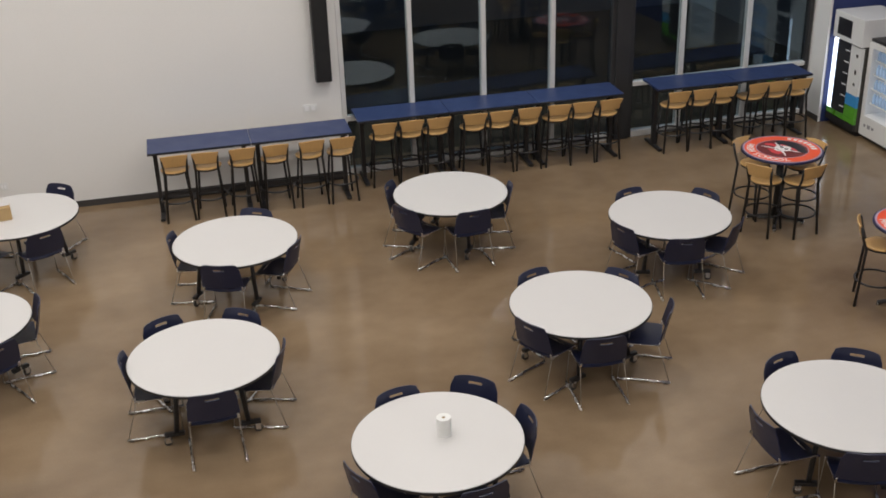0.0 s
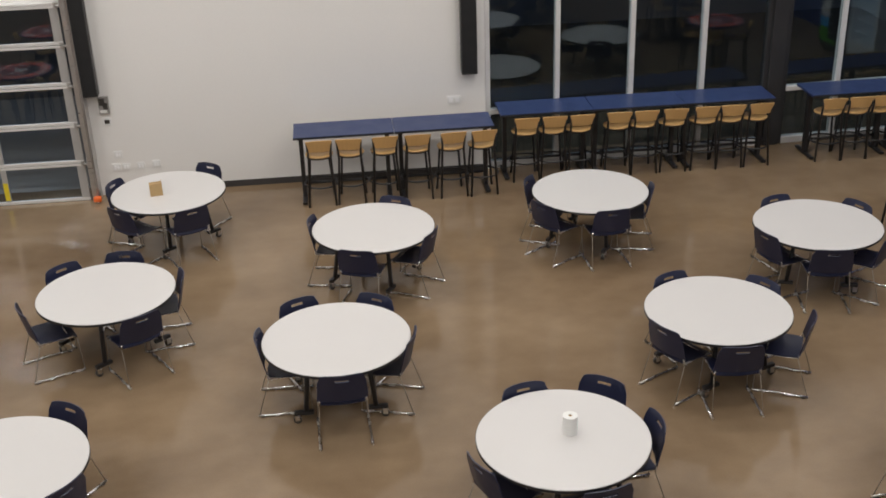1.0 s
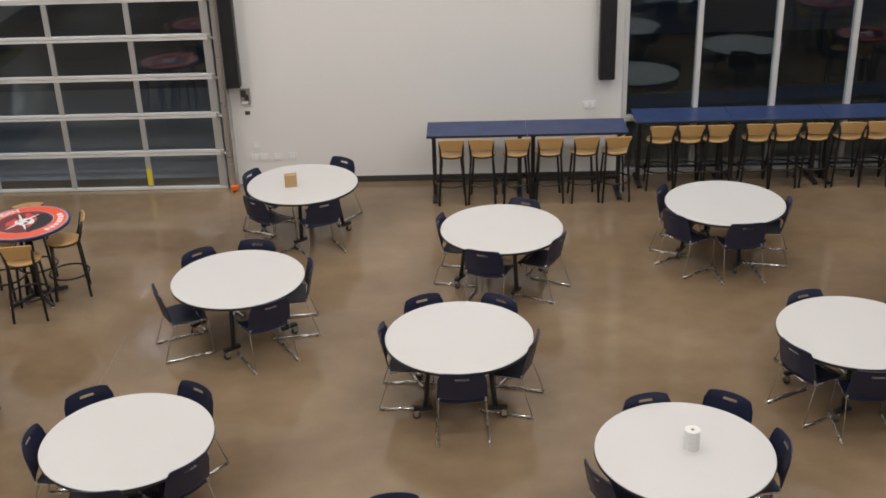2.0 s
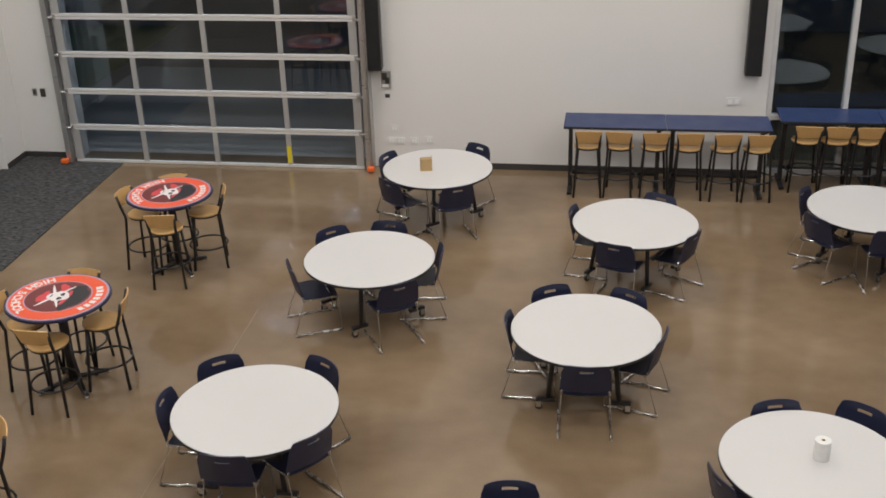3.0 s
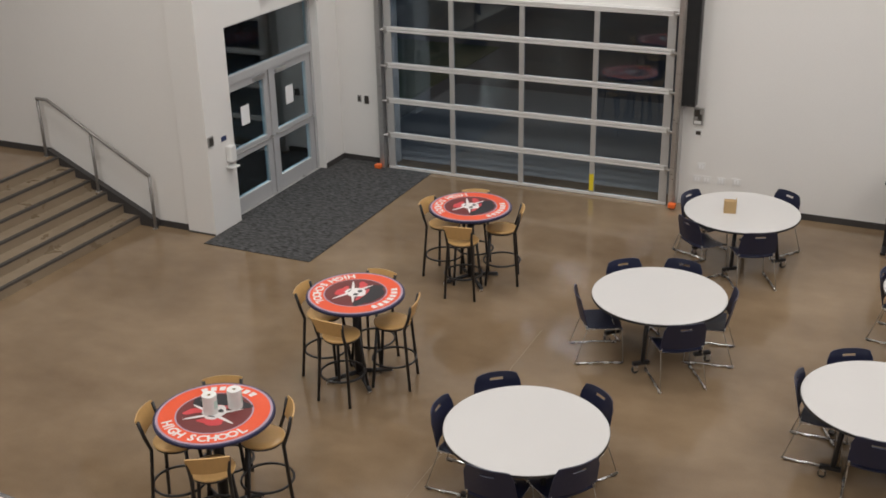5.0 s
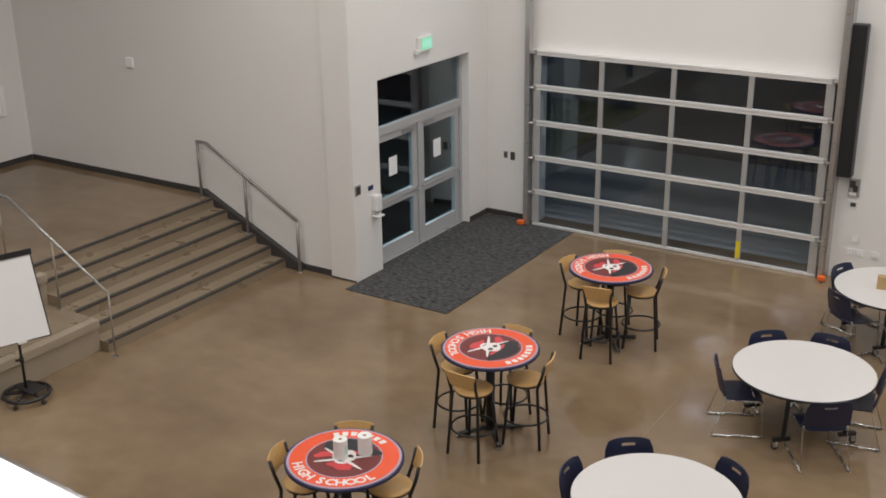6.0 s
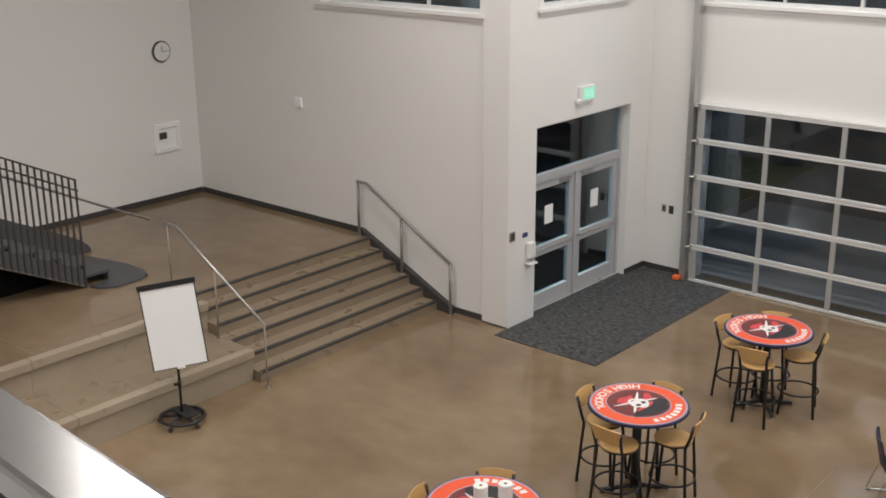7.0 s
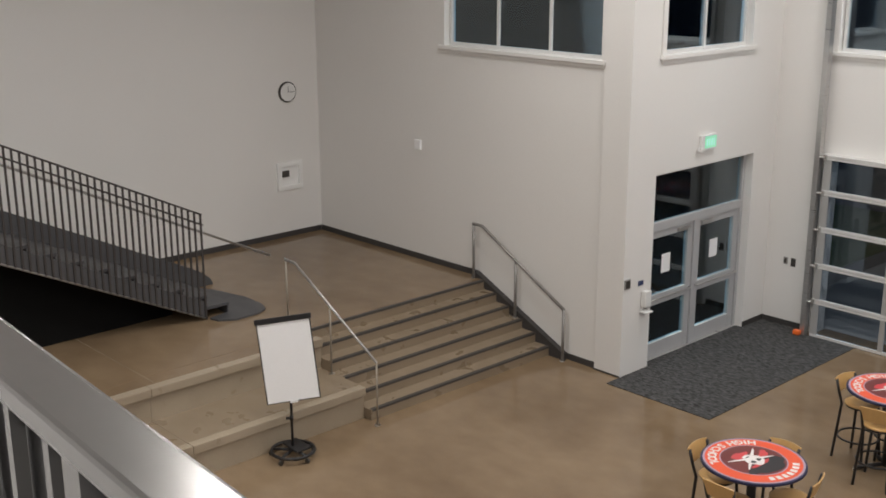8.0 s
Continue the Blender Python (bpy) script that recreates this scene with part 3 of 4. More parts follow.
def round_table():
    t = thing("round_table", "white laminate round folding table on black wheeled legs", "table", group="round tables")
    R = 0.77
    part("tabletop", lathe(bmesh.new(), [(R - 0.004, 0.712), (R, 0.716), (R, 0.736), (R - 0.005, 0.742)], 72), LAMINATE, t, "white laminate top")
    part("edge_band", annulus(bmesh.new(), R - 0.02, R + 0.0035, 0.709, 0.026, n=72), EDGE, t, "black edge band")
    bm = bmesh.new()
    box(bm, -0.34, -0.03, 0.66, 0.34, 0.03, 0.708, 0.006)
    box(bm, -0.03, -0.4, 0.655, 0.03, 0.4, 0.70, 0.006)
    part("under_frame", bm, BLACKM, t)
    for sx in (-1, 1):
        bm = tube(bmesh.new(), [(sx * 0.30, -0.34, 0.69), (sx * 0.36, -0.40, 0.12)], 0.026, 8)
        part("leg", bm, BLACKM, t)
        bm = tube(bmesh.new(), [(sx * 0.30, 0.34, 0.69), (sx * 0.36, 0.40, 0.12)], 0.026, 8)
        part("leg", bm, BLACKM, t)
        bm = tube(bmesh.new(), [(sx * 0.31, -0.35, 0.60), (sx * 0.31, 0.35, 0.60)], 0.018, 8)
        part("brace", bm, BLACKM, t)
        for sy in (-1, 1):
            foot = part("foot_bar", bx(sx * 0.38 - 0.1, sy * 0.40 - 0.025, 0.10, sx * 0.38 + 0.1, sy * 0.40 + 0.025, 0.14, 0.006), BLACKM, t)
            cx = sx * 0.45
            bm = tube(bmesh.new(), [(cx, sy * 0.40 - 0.018, 0.04), (cx, sy * 0.40 + 0.018, 0.04)], 0.04, 14)
            part("caster_wheel", bm, DARKPL, foot)
            yc = sy * 0.40
            u = [(yc - 0.028, 0.035), (yc - 0.028, 0.099), (yc + 0.028, 0.099), (yc + 0.028, 0.035), (yc + 0.021, 0.035), (yc + 0.021, 0.09), (yc - 0.021, 0.09), (yc - 0.021, 0.035)]
            bm = prism(bmesh.new(), u, "x", cx - 0.026, cx + 0.026)
            part("caster_fork", bm, CHROME, foot, "bright metal caster fork")
    bm = tube(bmesh.new(), [(-0.31, 0, 0.60), (0.31, 0, 0.60)], 0.018, 8)
    part("fold_strut", bm, BLACKM, t)
    return t


def stacking_chair():
    """Faces +x; the origin lies on the floor under the seat's middle."""
    c = thing("stacking_chair", "navy plastic stacking chair with a chrome sled base", "chair", group="chairs round the tables")
    def seat(u, v):
        x, y = -0.21 + 0.43 * u, (v - 0.5) * 0.485
        z = 0.447 - 0.018 * math.cos(math.pi * (v - 0.5)) + 0.012 * (1 - u) - 0.03 * max(0.0, u - 0.8) / 0.2
        k = 1 - 0.12 * (abs(u - 0.5) * 2) ** 4
        return (x, y * k, z)
    part("seat", sheet(bmesh.new(), seat, 8, 8, 0.012), NAVY, c)
    def back(u, v):
        z = 0.495 + 0.33 * v
        hw = 0.25 - 0.02 * v - 0.03 * max(0.0, v - 0.75) / 0.25 * abs(2 * u - 1) ** 3
        y = (u - 0.5) * 2 * hw
        x = -0.215 - 0.075 * v - 0.045 * math.cos(math.pi * (u - 0.5)) + 0.02
        return (x, y, z - 0.018 * abs(2 * u - 1) ** 4 * v)
    part("backrest", sheet(bmesh.new(), back, 14, 12, 0.012, hole=lambda i, j: 5 <= i <= 8 and j in (9,)), NAVY, c, "navy plastic back with a hand slot")
    for s in (-1, 1):
        y = s * 0.235
        top = [(-0.205, y * 0.97, 0.50), (-0.20, y, 0.445), (0.16, y, 0.437), (0.205, y, 0.425)]
        part("side_rail", tube(bmesh.new(), top, 0.011, 7), CHROME, c, "chrome tube under the seat")
        part("front_leg", tube(bmesh.new(), [(0.205, y, 0.425), (0.225, y * 1.1, 0.022)], 0.0055, 6), DULLLEG, c, "thin dull steel leg")
        foot = [(0.235, y * 1.1, 0.02), (0.20, y * 1.1, 0.013), (0.02, y * 1.1, 0.018), (-0.06, y * 1.1, 0.022), (-0.16, y * 1.1, 0.013), (-0.335, y * 1.1, 0.018)]
        part("runner", tube(bmesh.new(), foot, 0.0125, 7), CHROME, c, "bright chrome floor runner")
        part("rear_leg", tube(bmesh.new(), [(-0.19, y, 0.44), (-0.325, y * 1.1, 0.02)], 0.0048, 6), DULLLEG, c, "thin dull steel leg")
        for x in (0.19, -0.29):
            part("glide", bx(x - 0.02, y * 1.1 - 0.014, 0.0, x + 0.02, y * 1.1 + 0.014, 0.01), DARKPL, c)
    for x, z in ((0.13, 0.424), (-0.17, 0.430)):
        part("cross_bar", tube(bmesh.new(), [(x, -0.235, z), (x, 0.235, z)], 0.010, 6), CHROME, c)
    return c


def bar_stool():
    """Faces +x; wooden seat and back on a black tube frame."""
    s = thing("bar_stool", "tall bar stool with maple seat and black metal frame", "stool", group="bar stools")
    def seat(u, v):
        a, r = 2 * math.pi * u, 0.205 * v
        rr = r * (1 - 0.05 * math.cos(2 * a))
        return (rr * math.cos(a), rr * math.sin(a), 0.765 - 0.012 * (1 - v * v))
    bm = bmesh.new()
    lathe(bm, [(0.17, 0.735), (0.205, 0.745), (0.208, 0.757), (0.195, 0.766), (0.10, 0.760), (0.01, 0.757)], 28)
    part("seat", bm, WOOD, s, "maple veneer seat")
    part("seat_ring", tube(bmesh.new(), [(0.185 * math.cos(2 * math.pi * k / 24), 0.185 * math.sin(2 * math.pi * k / 24), 0.725) for k in range(24)], 0.011, 6, True), BLACKM, s)
    def back(u, v):
        a = (u - 0.5) * 2
        hw = 0.188 - 0.022 * (1 - v)
        return (-0.215 - 0.055 * v - 0.03 * (1 - a * a), a * hw, 0.868 + 0.187 * v - 0.014 * a * a * v)
    part("backrest", sheet(bmesh.new(), back, 10, 4, 0.013), WOOD, s, "curved maple veneer back panel")
    for sy in (-1, 1):
        part("rear_leg", tube(bmesh.new(), [(-0.260, sy * 0.178, 1.025), (-0.225, sy * 0.165, 0.87), (-0.175, sy * 0.16, 0.73), (-0.225, sy * 0.20, 0.0)], 0.0175, 7), BLACKM, s)
        part("front_leg", tube(bmesh.new(), [(0.14, sy * 0.135, 0.73), (0.20, sy * 0.19, 0.0)], 0.0175, 7), BLACKM, s)
    part("foot_ring", tube(bmesh.new(), [(0.245 * math.cos(2 * math.pi * k / 28) - 0.01, 0.245 * math.sin(2 * math.pi * k / 28), 0.30) for k in range(28)], 0.013, 6, True), BLACKM, s)
    return s


def letters(bm, text, radius, size, mid, z, outward):
    """Raised letters round a circle. mid: degrees of the word's middle; outward: letters' tops point away from the centre."""
    step = size * 0.92 / radius
    widths = [0.55 if ch in "I1" else (0.5 if ch == " " else 1.0) for ch in text]
    total = sum(widths) * step
    pos = -total / 2
    for ch, w in zip(text, widths):
        a = pos + w * step / 2
        pos += w * step
        if ch == " ":
            continue
        cu = bpy.data.curves.new("letter", "FONT")
        cu.body, cu.size, cu.align_x, cu.extrude, cu.offset = ch, size * 1.35, "CENTER", 0.0006, 0.004
        cu.resolution_u = 2
        ob = bpy.data.objects.new("letter", cu)
        scene.collection.objects.link(ob)
        me = ob.to_mesh()
        ang = radians(mid) + (-a if outward else a)
        turn = math.degrees(ang) + (-90 if outward else 90)
        rr = radius - size * 0.45 if outward else radius + size * 0.45
        mtx = pose(rr * math.cos(ang), rr * math.sin(ang), z, 0, 0, turn)
        keep = len(bm.verts)
        bm.from_mesh(me)
        bm.verts.ensure_lookup_table()
        bmesh.ops.transform(bm, matrix=mtx, verts=bm.verts[keep:])
        ob.to_mesh_clear()
        bpy.data.objects.remove(ob)
        bpy.data.curves.remove(cu)
    return bm


RED = mat("orange_red_print", (0.80, 0.10, 0.035), 0.35, vary=0.06, scale=6)
LILAC = mat("lilac_print", (0.44, 0.33, 0.42), 0.35, vary=0.08, scale=6)
MAROON = mat("maroon_print", (0.16, 0.03, 0.03), 0.35, vary=0.10, scale=8)
INK = mat("black_print", (0.02, 0.02, 0.025), 0.35, vary=0.1)
BONE = mat("white_print", (0.78, 0.75, 0.74), 0.35, vary=0.05, scale=8)
NAVYEDGE = mat("navy_edge_band", (0.02, 0.022, 0.07), 0.35, vary=0.06)
SCARLET = mat("red_print", (0.62, 0.06, 0.07), 0.35, vary=0.1)


def blob(bm, cx, cy, rx, ry, z, h, turn=0.0, n=28, wob=0.0, seed=0):
    poly = []
    ca, sa = math.cos(radians(turn)), math.sin(radians(turn))
    for k in range(n):
        a = 2 * math.pi * k / n
        f = 1 + wob * math.sin(3 * a + seed) + 0.5 * wob * math.sin(5 * a + 2 * seed)
        x, y = rx * f * math.cos(a), ry * f * math.sin(a)
        poly.append((cx + x * ca - y * sa, cy + x * sa + y * ca))
    return prism(bm, poly, "z", z, z + h)


def bar_table():
    """Round high table; the print's foot points to -y."""
    t = thing("bar_table", "round high table with an orange and maroon printed top", "table", group="high round tables")
    R = 0.545
    part("tabletop", lathe(bmesh.new(), [(R - 0.01, 1.032), (R, 1.038), (R, 1.062), (R - 0.008, 1.068)], 72), NAVYEDGE, t, "navy edged round top")
    Z = 1.068
    part("outer_band", annulus(bmesh.new(), 0.1, R - 0.022, Z, 0.0012), LILAC, t, "pale lilac printed band")
    part("orange_band", annulus(bmesh.new(), 0.1, R - 0.045, Z + 0.0012, 0.0012), RED, t, "orange-red printed band")
    part("inner_line", annulus(bmesh.new(), 0.1, 0.352, Z + 0.0024, 0.0010), LILAC, t)
    part("centre_disc", lathe(bmesh.new(), [(0.338, Z + 0.001), (0.338, Z + 0.0046)], 64, False), MAROON, t, "maroon printed centre")
    zz = Z + 0.0046
    bm = bmesh.new()
    blob(bm, 0.0, 0.15, 0.285, 0.10, zz, 0.001, 0, wob=0.08, seed=1)
    blob(bm, 0.0, 0.19, 0.21, 0.12, zz, 0.0011, 0, wob=0.06, seed=2)
    part("dark_shape", bm, INK, t, "plain black printed shape")
    bm = bmesh.new()
    blob(bm, -0.19, -0.01, 0.10, 0.045, zz, 0.0012, 25, wob=0.15, seed=3)
    blob(bm, 0.03, -0.15, 0.12, 0.06, zz, 0.0012, 0, wob=0.15, seed=5)
    blob(bm, 0.02, 0.10, 0.16, 0.03, zz + 0.0011, 0.0012, 0, wob=0.05, seed=2)
    part("red_shape", bm, SCARLET, t, "plain red printed shapes")
    bm = bmesh.new()
    blob(bm, 0.0, 0.02, 0.11, 0.10, zz, 0.0024, 0, wob=0.08, seed=4)
    blob(bm, 0.0, -0.07, 0.07, 0.05, zz, 0.0022, 0, wob=0.05, seed=6)
    for tt in (28, -28):
        blob(bm, 0.0, -0.03, 0.27, 0.018, zz, 0.002, tt)
    part("white_shape", bm, BONE, t, "plain white printed shapes")
    for cx, cy, rx, ry, turn, seed in ((-0.042, 0.035, 0.03, 0.026, 20, 7), (0.048, 0.03, 0.03, 0.026, -20, 8), (0.0, -0.075, 0.035, 0.007, 0, 9)):
        part("dark_spot", blob(bmesh.new(), cx, cy, rx, ry, zz + 0.0024, 0.0008, turn, wob=0.1, seed=seed), INK, t, "plain dark printed spot")
    bm = letters(bmesh.new(), "HIGH SCHOOL", 0.425, 0.098, -90, Z + 0.0034, False)
    part("lettering", bm, BONE, t, "white capital letters round the rim")
    for k in range(7):
        a = 90 + (k - 3) * 11.0
        part("letter_bar", annulus(bmesh.new(), 0.392, 0.462, Z + 0.0024, 0.0014, a - 3.6, a + 3.6, 3), BONE, t, "white bar of a printed word")
    part("column", lathe(bmesh.new(), [(0.05, 0.06), (0.05, 1.0)], 18), BLACKM, t)
    bm = bmesh.new()
    for a in (0, 90):
        r = bmesh.ops.create_cube(bm, size=1)
        bmesh.ops.scale(bm, vec=(0.5, 0.05, 0.02), verts=r["verts"])
        bmesh.ops.rotate(bm, matrix=Matrix.Rotation(radians(a), 3, "Z"), verts=r["verts"])
        bmesh.ops.translate(bm, vec=(0, 0, 1.02), verts=r["verts"])
    part("top_spider", bm, BLACKM, t)
    for a in (45, 135, 225, 315):
        c, s = math.cos(radians(a)), math.sin(radians(a))
        part("foot", tube(bmesh.new(), [(0.02 * c, 0.02 * s, 0.085), (0.2 * c, 0.2 * s, 0.06), (0.38 * c, 0.38 * s, 0.035)], 0.026, 8), BLACKM, t)
        bm = tube(bmesh.new(), [(0.37 * c, 0.37 * s, 0.0), (0.37 * c, 0.37 * s, 0.03)], 0.022, 10)
        part("glide", bm, CHROME, t, "bright levelling glide")
    return t


def spread(proto, places):
    """Puts the first at the first place and copies to the others."""
    for x, y, a in places[1:]:
        copy_thing(proto, pose(x, y, 0, 0, 0, a))
    x, y, a = places[0]
    proto.matrix_world = pose(x, y, 0, 0, 0, a)


TABLES = {
    "A": (-2.38, 14.60, 43), "B": (0.35, 12.92, 60), "C": (-0.17, 10.17, 0), "D": (3.87, 10.14, 22),
    "E": (-2.74, 11.63, 40), "F": (-3.14, 8.38, -2), "G": (1.78, 8.08, 25), "H": (5.77, 12.06, -15),
    "I": (3.28, 13.61, 54), "J": (5.53, 7.58, -20), "K": (-0.60, 6.50, 15),
}
CHAIRS = {
    "C": [(119, 0.84), (59, 0.83), (178, 0.79), (-12, 0.78), (-88, 0.86)],
    "E": [(-153, 0.93), (136, 0.85), (85, 0.86), (14, 0.83), (-57, 0.90)],
    "F": [(131, 0.89), (60, 0.88), (-178, 0.86), (-93, 0.84), (-34, 0.80)],
    "D": [(114, 0.78), (32, 0.77), (-31, 0.95), (-94, 0.91), (-150, 0.80)],
    "B": [(165, 0.79), (67, 0.78), (-32, 0.80), (-106, 0.85)],
    "A": [(161, 0.82), (58, 0.90), (-128, 0.90), (-66, 0.93)],
    "G": [(107, 0.78), (54, 0.92), (2, 0.85), (-77, 0.88), (-155, 0.86)],
    "H": [(111, 0.77), (30, 0.77), (-158, 0.81), (-102, 0.90), (-45, 0.88)],
    "I": [(156, 0.84), (-14, 0.79), (-146, 0.88), (-83, 0.86)],
    "J": [(106, 0.83), (52, 0.85), (-175, 0.90), (-110, 0.87)],
    "K": [(96, 0.89), (20, 0.86), (165, 0.86)],
}
rng = random.Random(7)
spread(round_table(), list(TABLES.values()))
places = []
for key, seats in CHAIRS.items():
    tx, ty, _ = TABLES[key]
    for a, r in seats:
        r0 = r - 0.27
        places.append((tx + r0 * math.cos(radians(a)), ty + r0 * math.sin(radians(a)), a + 180 + rng.uniform(-5, 5)))
spread(stacking_chair(), places)

BARS = [(-5.54, 12.63, -90), (-5.66, 9.73, -90), (-5.62, 7.03, 14), (7.80, 12.95, -75), (8.10, 10.25, -60)]
spread(bar_table(), BARS)
stools = []
for (bx_, by_, _), angs in zip(BARS, ((174, 105, 24, -80), (181, 94, 13, -86), (195, 118, 37, -62), (117, 16, -80, -145), (150, 60, -30, -120))):
    for a in angs:
        r0 = 0.405
        stools.append((bx_ + r0 * math.cos(radians(a)), by_ + r0 * math.sin(radians(a)), a + 180 + rng.uniform(-6, 6)))
for x in (-0.31, 0.15, 0.65, 1.13, 1.64, 2.10):
    stools.append((x, 15.68, 90 + rng.uniform(-5, 5)))
for x in (2.83, 3.25, 3.66, 4.26, 4.66, 5.13, 5.62, 6.03, 6.44, 7.63, 8.05, 8.43, 8.98, 9.38, 9.76):
    stools.append((x, 16.10, 90 + rng.uniform(-5, 5)))
spread(bar_stool(), stools)


def counter_table(length):
    """A high narrow table along x, its top from y 0 to 0.66."""
    t = thing("counter_table", "high narrow table with a blue laminate top and black frame", "table", group="counter tables")
    part("tabletop", bx(0.004, 0, 1.036, length - 0.004, 0.66, 1.07, 0.004), BLUETOP, t, "blue laminate top")
    part("edge_band", bx(0.003, -0.0025, 1.036, length - 0.003, -0.0002, 1.066), EDGE, t)
    for x in (0.10, length - 0.10):
        part("leg", bx(x - 0.03, 0.28, 0.03, x + 0.03, 0.38, 1.035, 0.005), BLACKM, t)
        part("foot", bx(x - 0.035, 0.02, 0.006, x + 0.035, 0.62, 0.045, 0.008), BLACKM, t)
        part("bracket", bx(x - 0.03, 0.06, 1.0, x + 0.03, 0.6, 1.035, 0.004), BLACKM, t)
    part("foot_rail", tube(bmesh.new(), [(0.13, 0.33, 0.24), (length - 0.13, 0.33, 0.24)], 0.022, 8), BLACKM, t)
    return t


def run(x0, x1, n, y):
    L = (x1 - x0) / n
    t = counter_table(L)
    for i in range(1, n):
        copy_thing(t, pose(x0 + i * L, y, 0))
    t.matrix_world = pose(x0, y, 0)

run(-0.67, 2.28, 2, 15.52)
run(2.44, 6.72, 3, 15.96)
run(7.30, 10.02, 2, 15.96)

# housing added to go with the unseen fill lamp
def entry_fill_housing():
    e = thing("entry_wall_light", "added grey housing of the unseen fill lamp outside the doors", "wall light")
    part("housing", bx(-10.42, 14.43, 3.24, -10.02, 14.77, 3.34, 0.01), DOORGREY, e)
    part("arm", bx(-10.021, 14.55, 3.27, -10.001, 14.65, 3.31), DOORGREY, e)
entry_fill_housing()

# ---- entrance mat ----
tagged(part("entrance_mat", prism(bmesh.new(), [(-9.665, 12.31), (-7.88, 12.31), (-7.88, NY - 0.19), (-8.93, NY - 0.19), (-8.93, NY - 0.014), (-9.665, NY - 0.014)], "z", 0.0, 0.012), MATCAR), "charcoal ribbed carpet entrance mat on the concrete", "mat")

tagged(part("entrance_mat", bx(-9.79, DY0 + 0.005, 0.0, -9.668, DY1 - 0.005, 0.012, 0.003), MATCAR), "charcoal carpet mat strip in the doorway", "mat")

# ---- hand rails beside the steps ----
def wall_rail():
    r = thing("handrail", "grey steel handrail beside the white wall", "handrail", group="handrails")
    y = PY - 0.13
    top = [(-12.71, y, 1.835), (-12.50, y, 1.835), (-10.72, y, 0.84)]
    part("rail", tube(bmesh.new(), top, 0.026, 8), DARKRAIL, r)
    for x, z0, z1 in ((-12.69, PZ, 1.835), (-11.74, 3 * RISE, 1.405), (-10.72, 0.0, 0.84)):
        part("post", tube(bmesh.new(), [(x, y, z0), (x, y, z1)], 0.024, 8), DARKRAIL, r)
        part("base_flange", lathe(bmesh.new(), [(0.045, z0), (0.045, z0 + 0.008)], 14), CHROME, r).location = (x, y, 0)

def open_rail():
    r = thing("handrail", "thin bright steel handrail at the open step side", "handrail", group="handrails")
    y = ST_Y0 - 0.03
    part("rail", tube(bmesh.new(), [(-12.88, y, 1.915), (-12.64, y, 1.905), (-10.86, y, 0.90)], 0.018, 8), RAILGREY, r)
    for x, z0, z1 in ((-12.86, PZ, 1.915), (-11.85, PZ / 2, 1.455), (-10.86, 0.0, 0.90)):
        part("post", tube(bmesh.new(), [(x, y, z0), (x, y, z1)], 0.013, 8), TANRAIL, r)
        part("base_flange", lathe(bmesh.new(), [(0.045, z0), (0.045, z0 + 0.008)], 14), CHROME, r).location = (x, y, 0)

wall_rail()
open_rail()

# ---- steel stair from the platform to the balcony ----
def steel_stair():
    s = thing("steel_stair", "dark steel stair with closely set baluster guard", "stairs", kind="structure")
    xa, xb = -13.91, -15.37
    y0, slope = 8.60, 0.49
    n = 21
    rise = (BZ - PZ) / (n + 1)
    go = rise / slope
    zat = lambda y: PZ + (y0 - y) * slope
    yend = y0 - n * go
    near = [(8.20, PZ + 0.004), (8.20, zat(8.20) + 0.08), (yend, zat(yend) + 0.08), (yend, zat(yend) - 0.20), (8.18, PZ + 0.004)]
    part("stringer", prism(bmesh.new(), near[:4], "x", xa - 0.012, xa + 0.012), STEEL, s, "dark grey steel plate stringer")
    far = [(9.21, PZ + 0.003), (9.17, PZ + 0.10), (9.04, PZ + 0.22), (8.79, PZ + 0.36), (yend, zat(yend) + 0.5), (yend, zat(yend) - 0.20), (8.20, PZ + 0.003)]
    part("stringer", prism(bmesh.new(), far, "x", xb - 0.012, xb + 0.012), STEEL, s, "dark grey steel side plate with rounded foot")
    part("stringer_edge", tube(bmesh.new(), [(xa + 0.015, 8.20, PZ + 0.015), (xa + 0.015, yend, zat(yend) - 0.20)], 0.014, 6), RAILGREY, s)
    for k in range(n):
        ya = y0 - k * go
        part("tread", bx(xb + 0.013, ya - go - 0.02, PZ + (k + 1) * rise - 0.045, xa - 0.013, ya, PZ + (k + 1) * rise, 0.004), STEEL, s)
        part("riser", bx(xb + 0.013, ya - 0.03, PZ + k * rise - (0.01 if k else -0.003), xa - 0.013, ya - 0.02, PZ + (k + 1) * rise - 0.046), STEEL, s)
    m = 74
    for k in range(m):
        y = 8.18 - k * (8.18 - yend - 0.1) / m
        part("baluster", bx(xa + 0.014, y - 0.013, zat(y) - 0.18, xa + 0.034, y + 0.013, zat(y) + 1.40), BALUSTER, s)
    for dz, r, dx in ((1.40, 0.014, 0.024), (1.25, 0.013, 0.046)):
        part("guard_rail", tube(bmesh.new(), [(xa + dx, 8.20, zat(8.20) + dz), (xa + dx, yend, zat(yend) + dz)], r, 6), BALUSTER, s)
    part("hand_rail", tube(bmesh.new(), [(xa - 0.07, 9.40, zat(9.40) + 1.13), (xa - 0.07, yend, zat(yend) + 1.17)], 0.018, 8), RAILGREY, s, "bright steel handrail")
    poly = [(xb + 0.02, 8.60), (xb + 0.06, 8.86), (xb + 0.40, 9.02), (-14.35, 9.17), (-13.88, 9.16), (-13.68, 9.08), (-13.58, 8.90), (-13.56, 8.48), (-13.70, 8.27), (xa + 0.05, 8.23), (xa - 0.02, 8.58)]
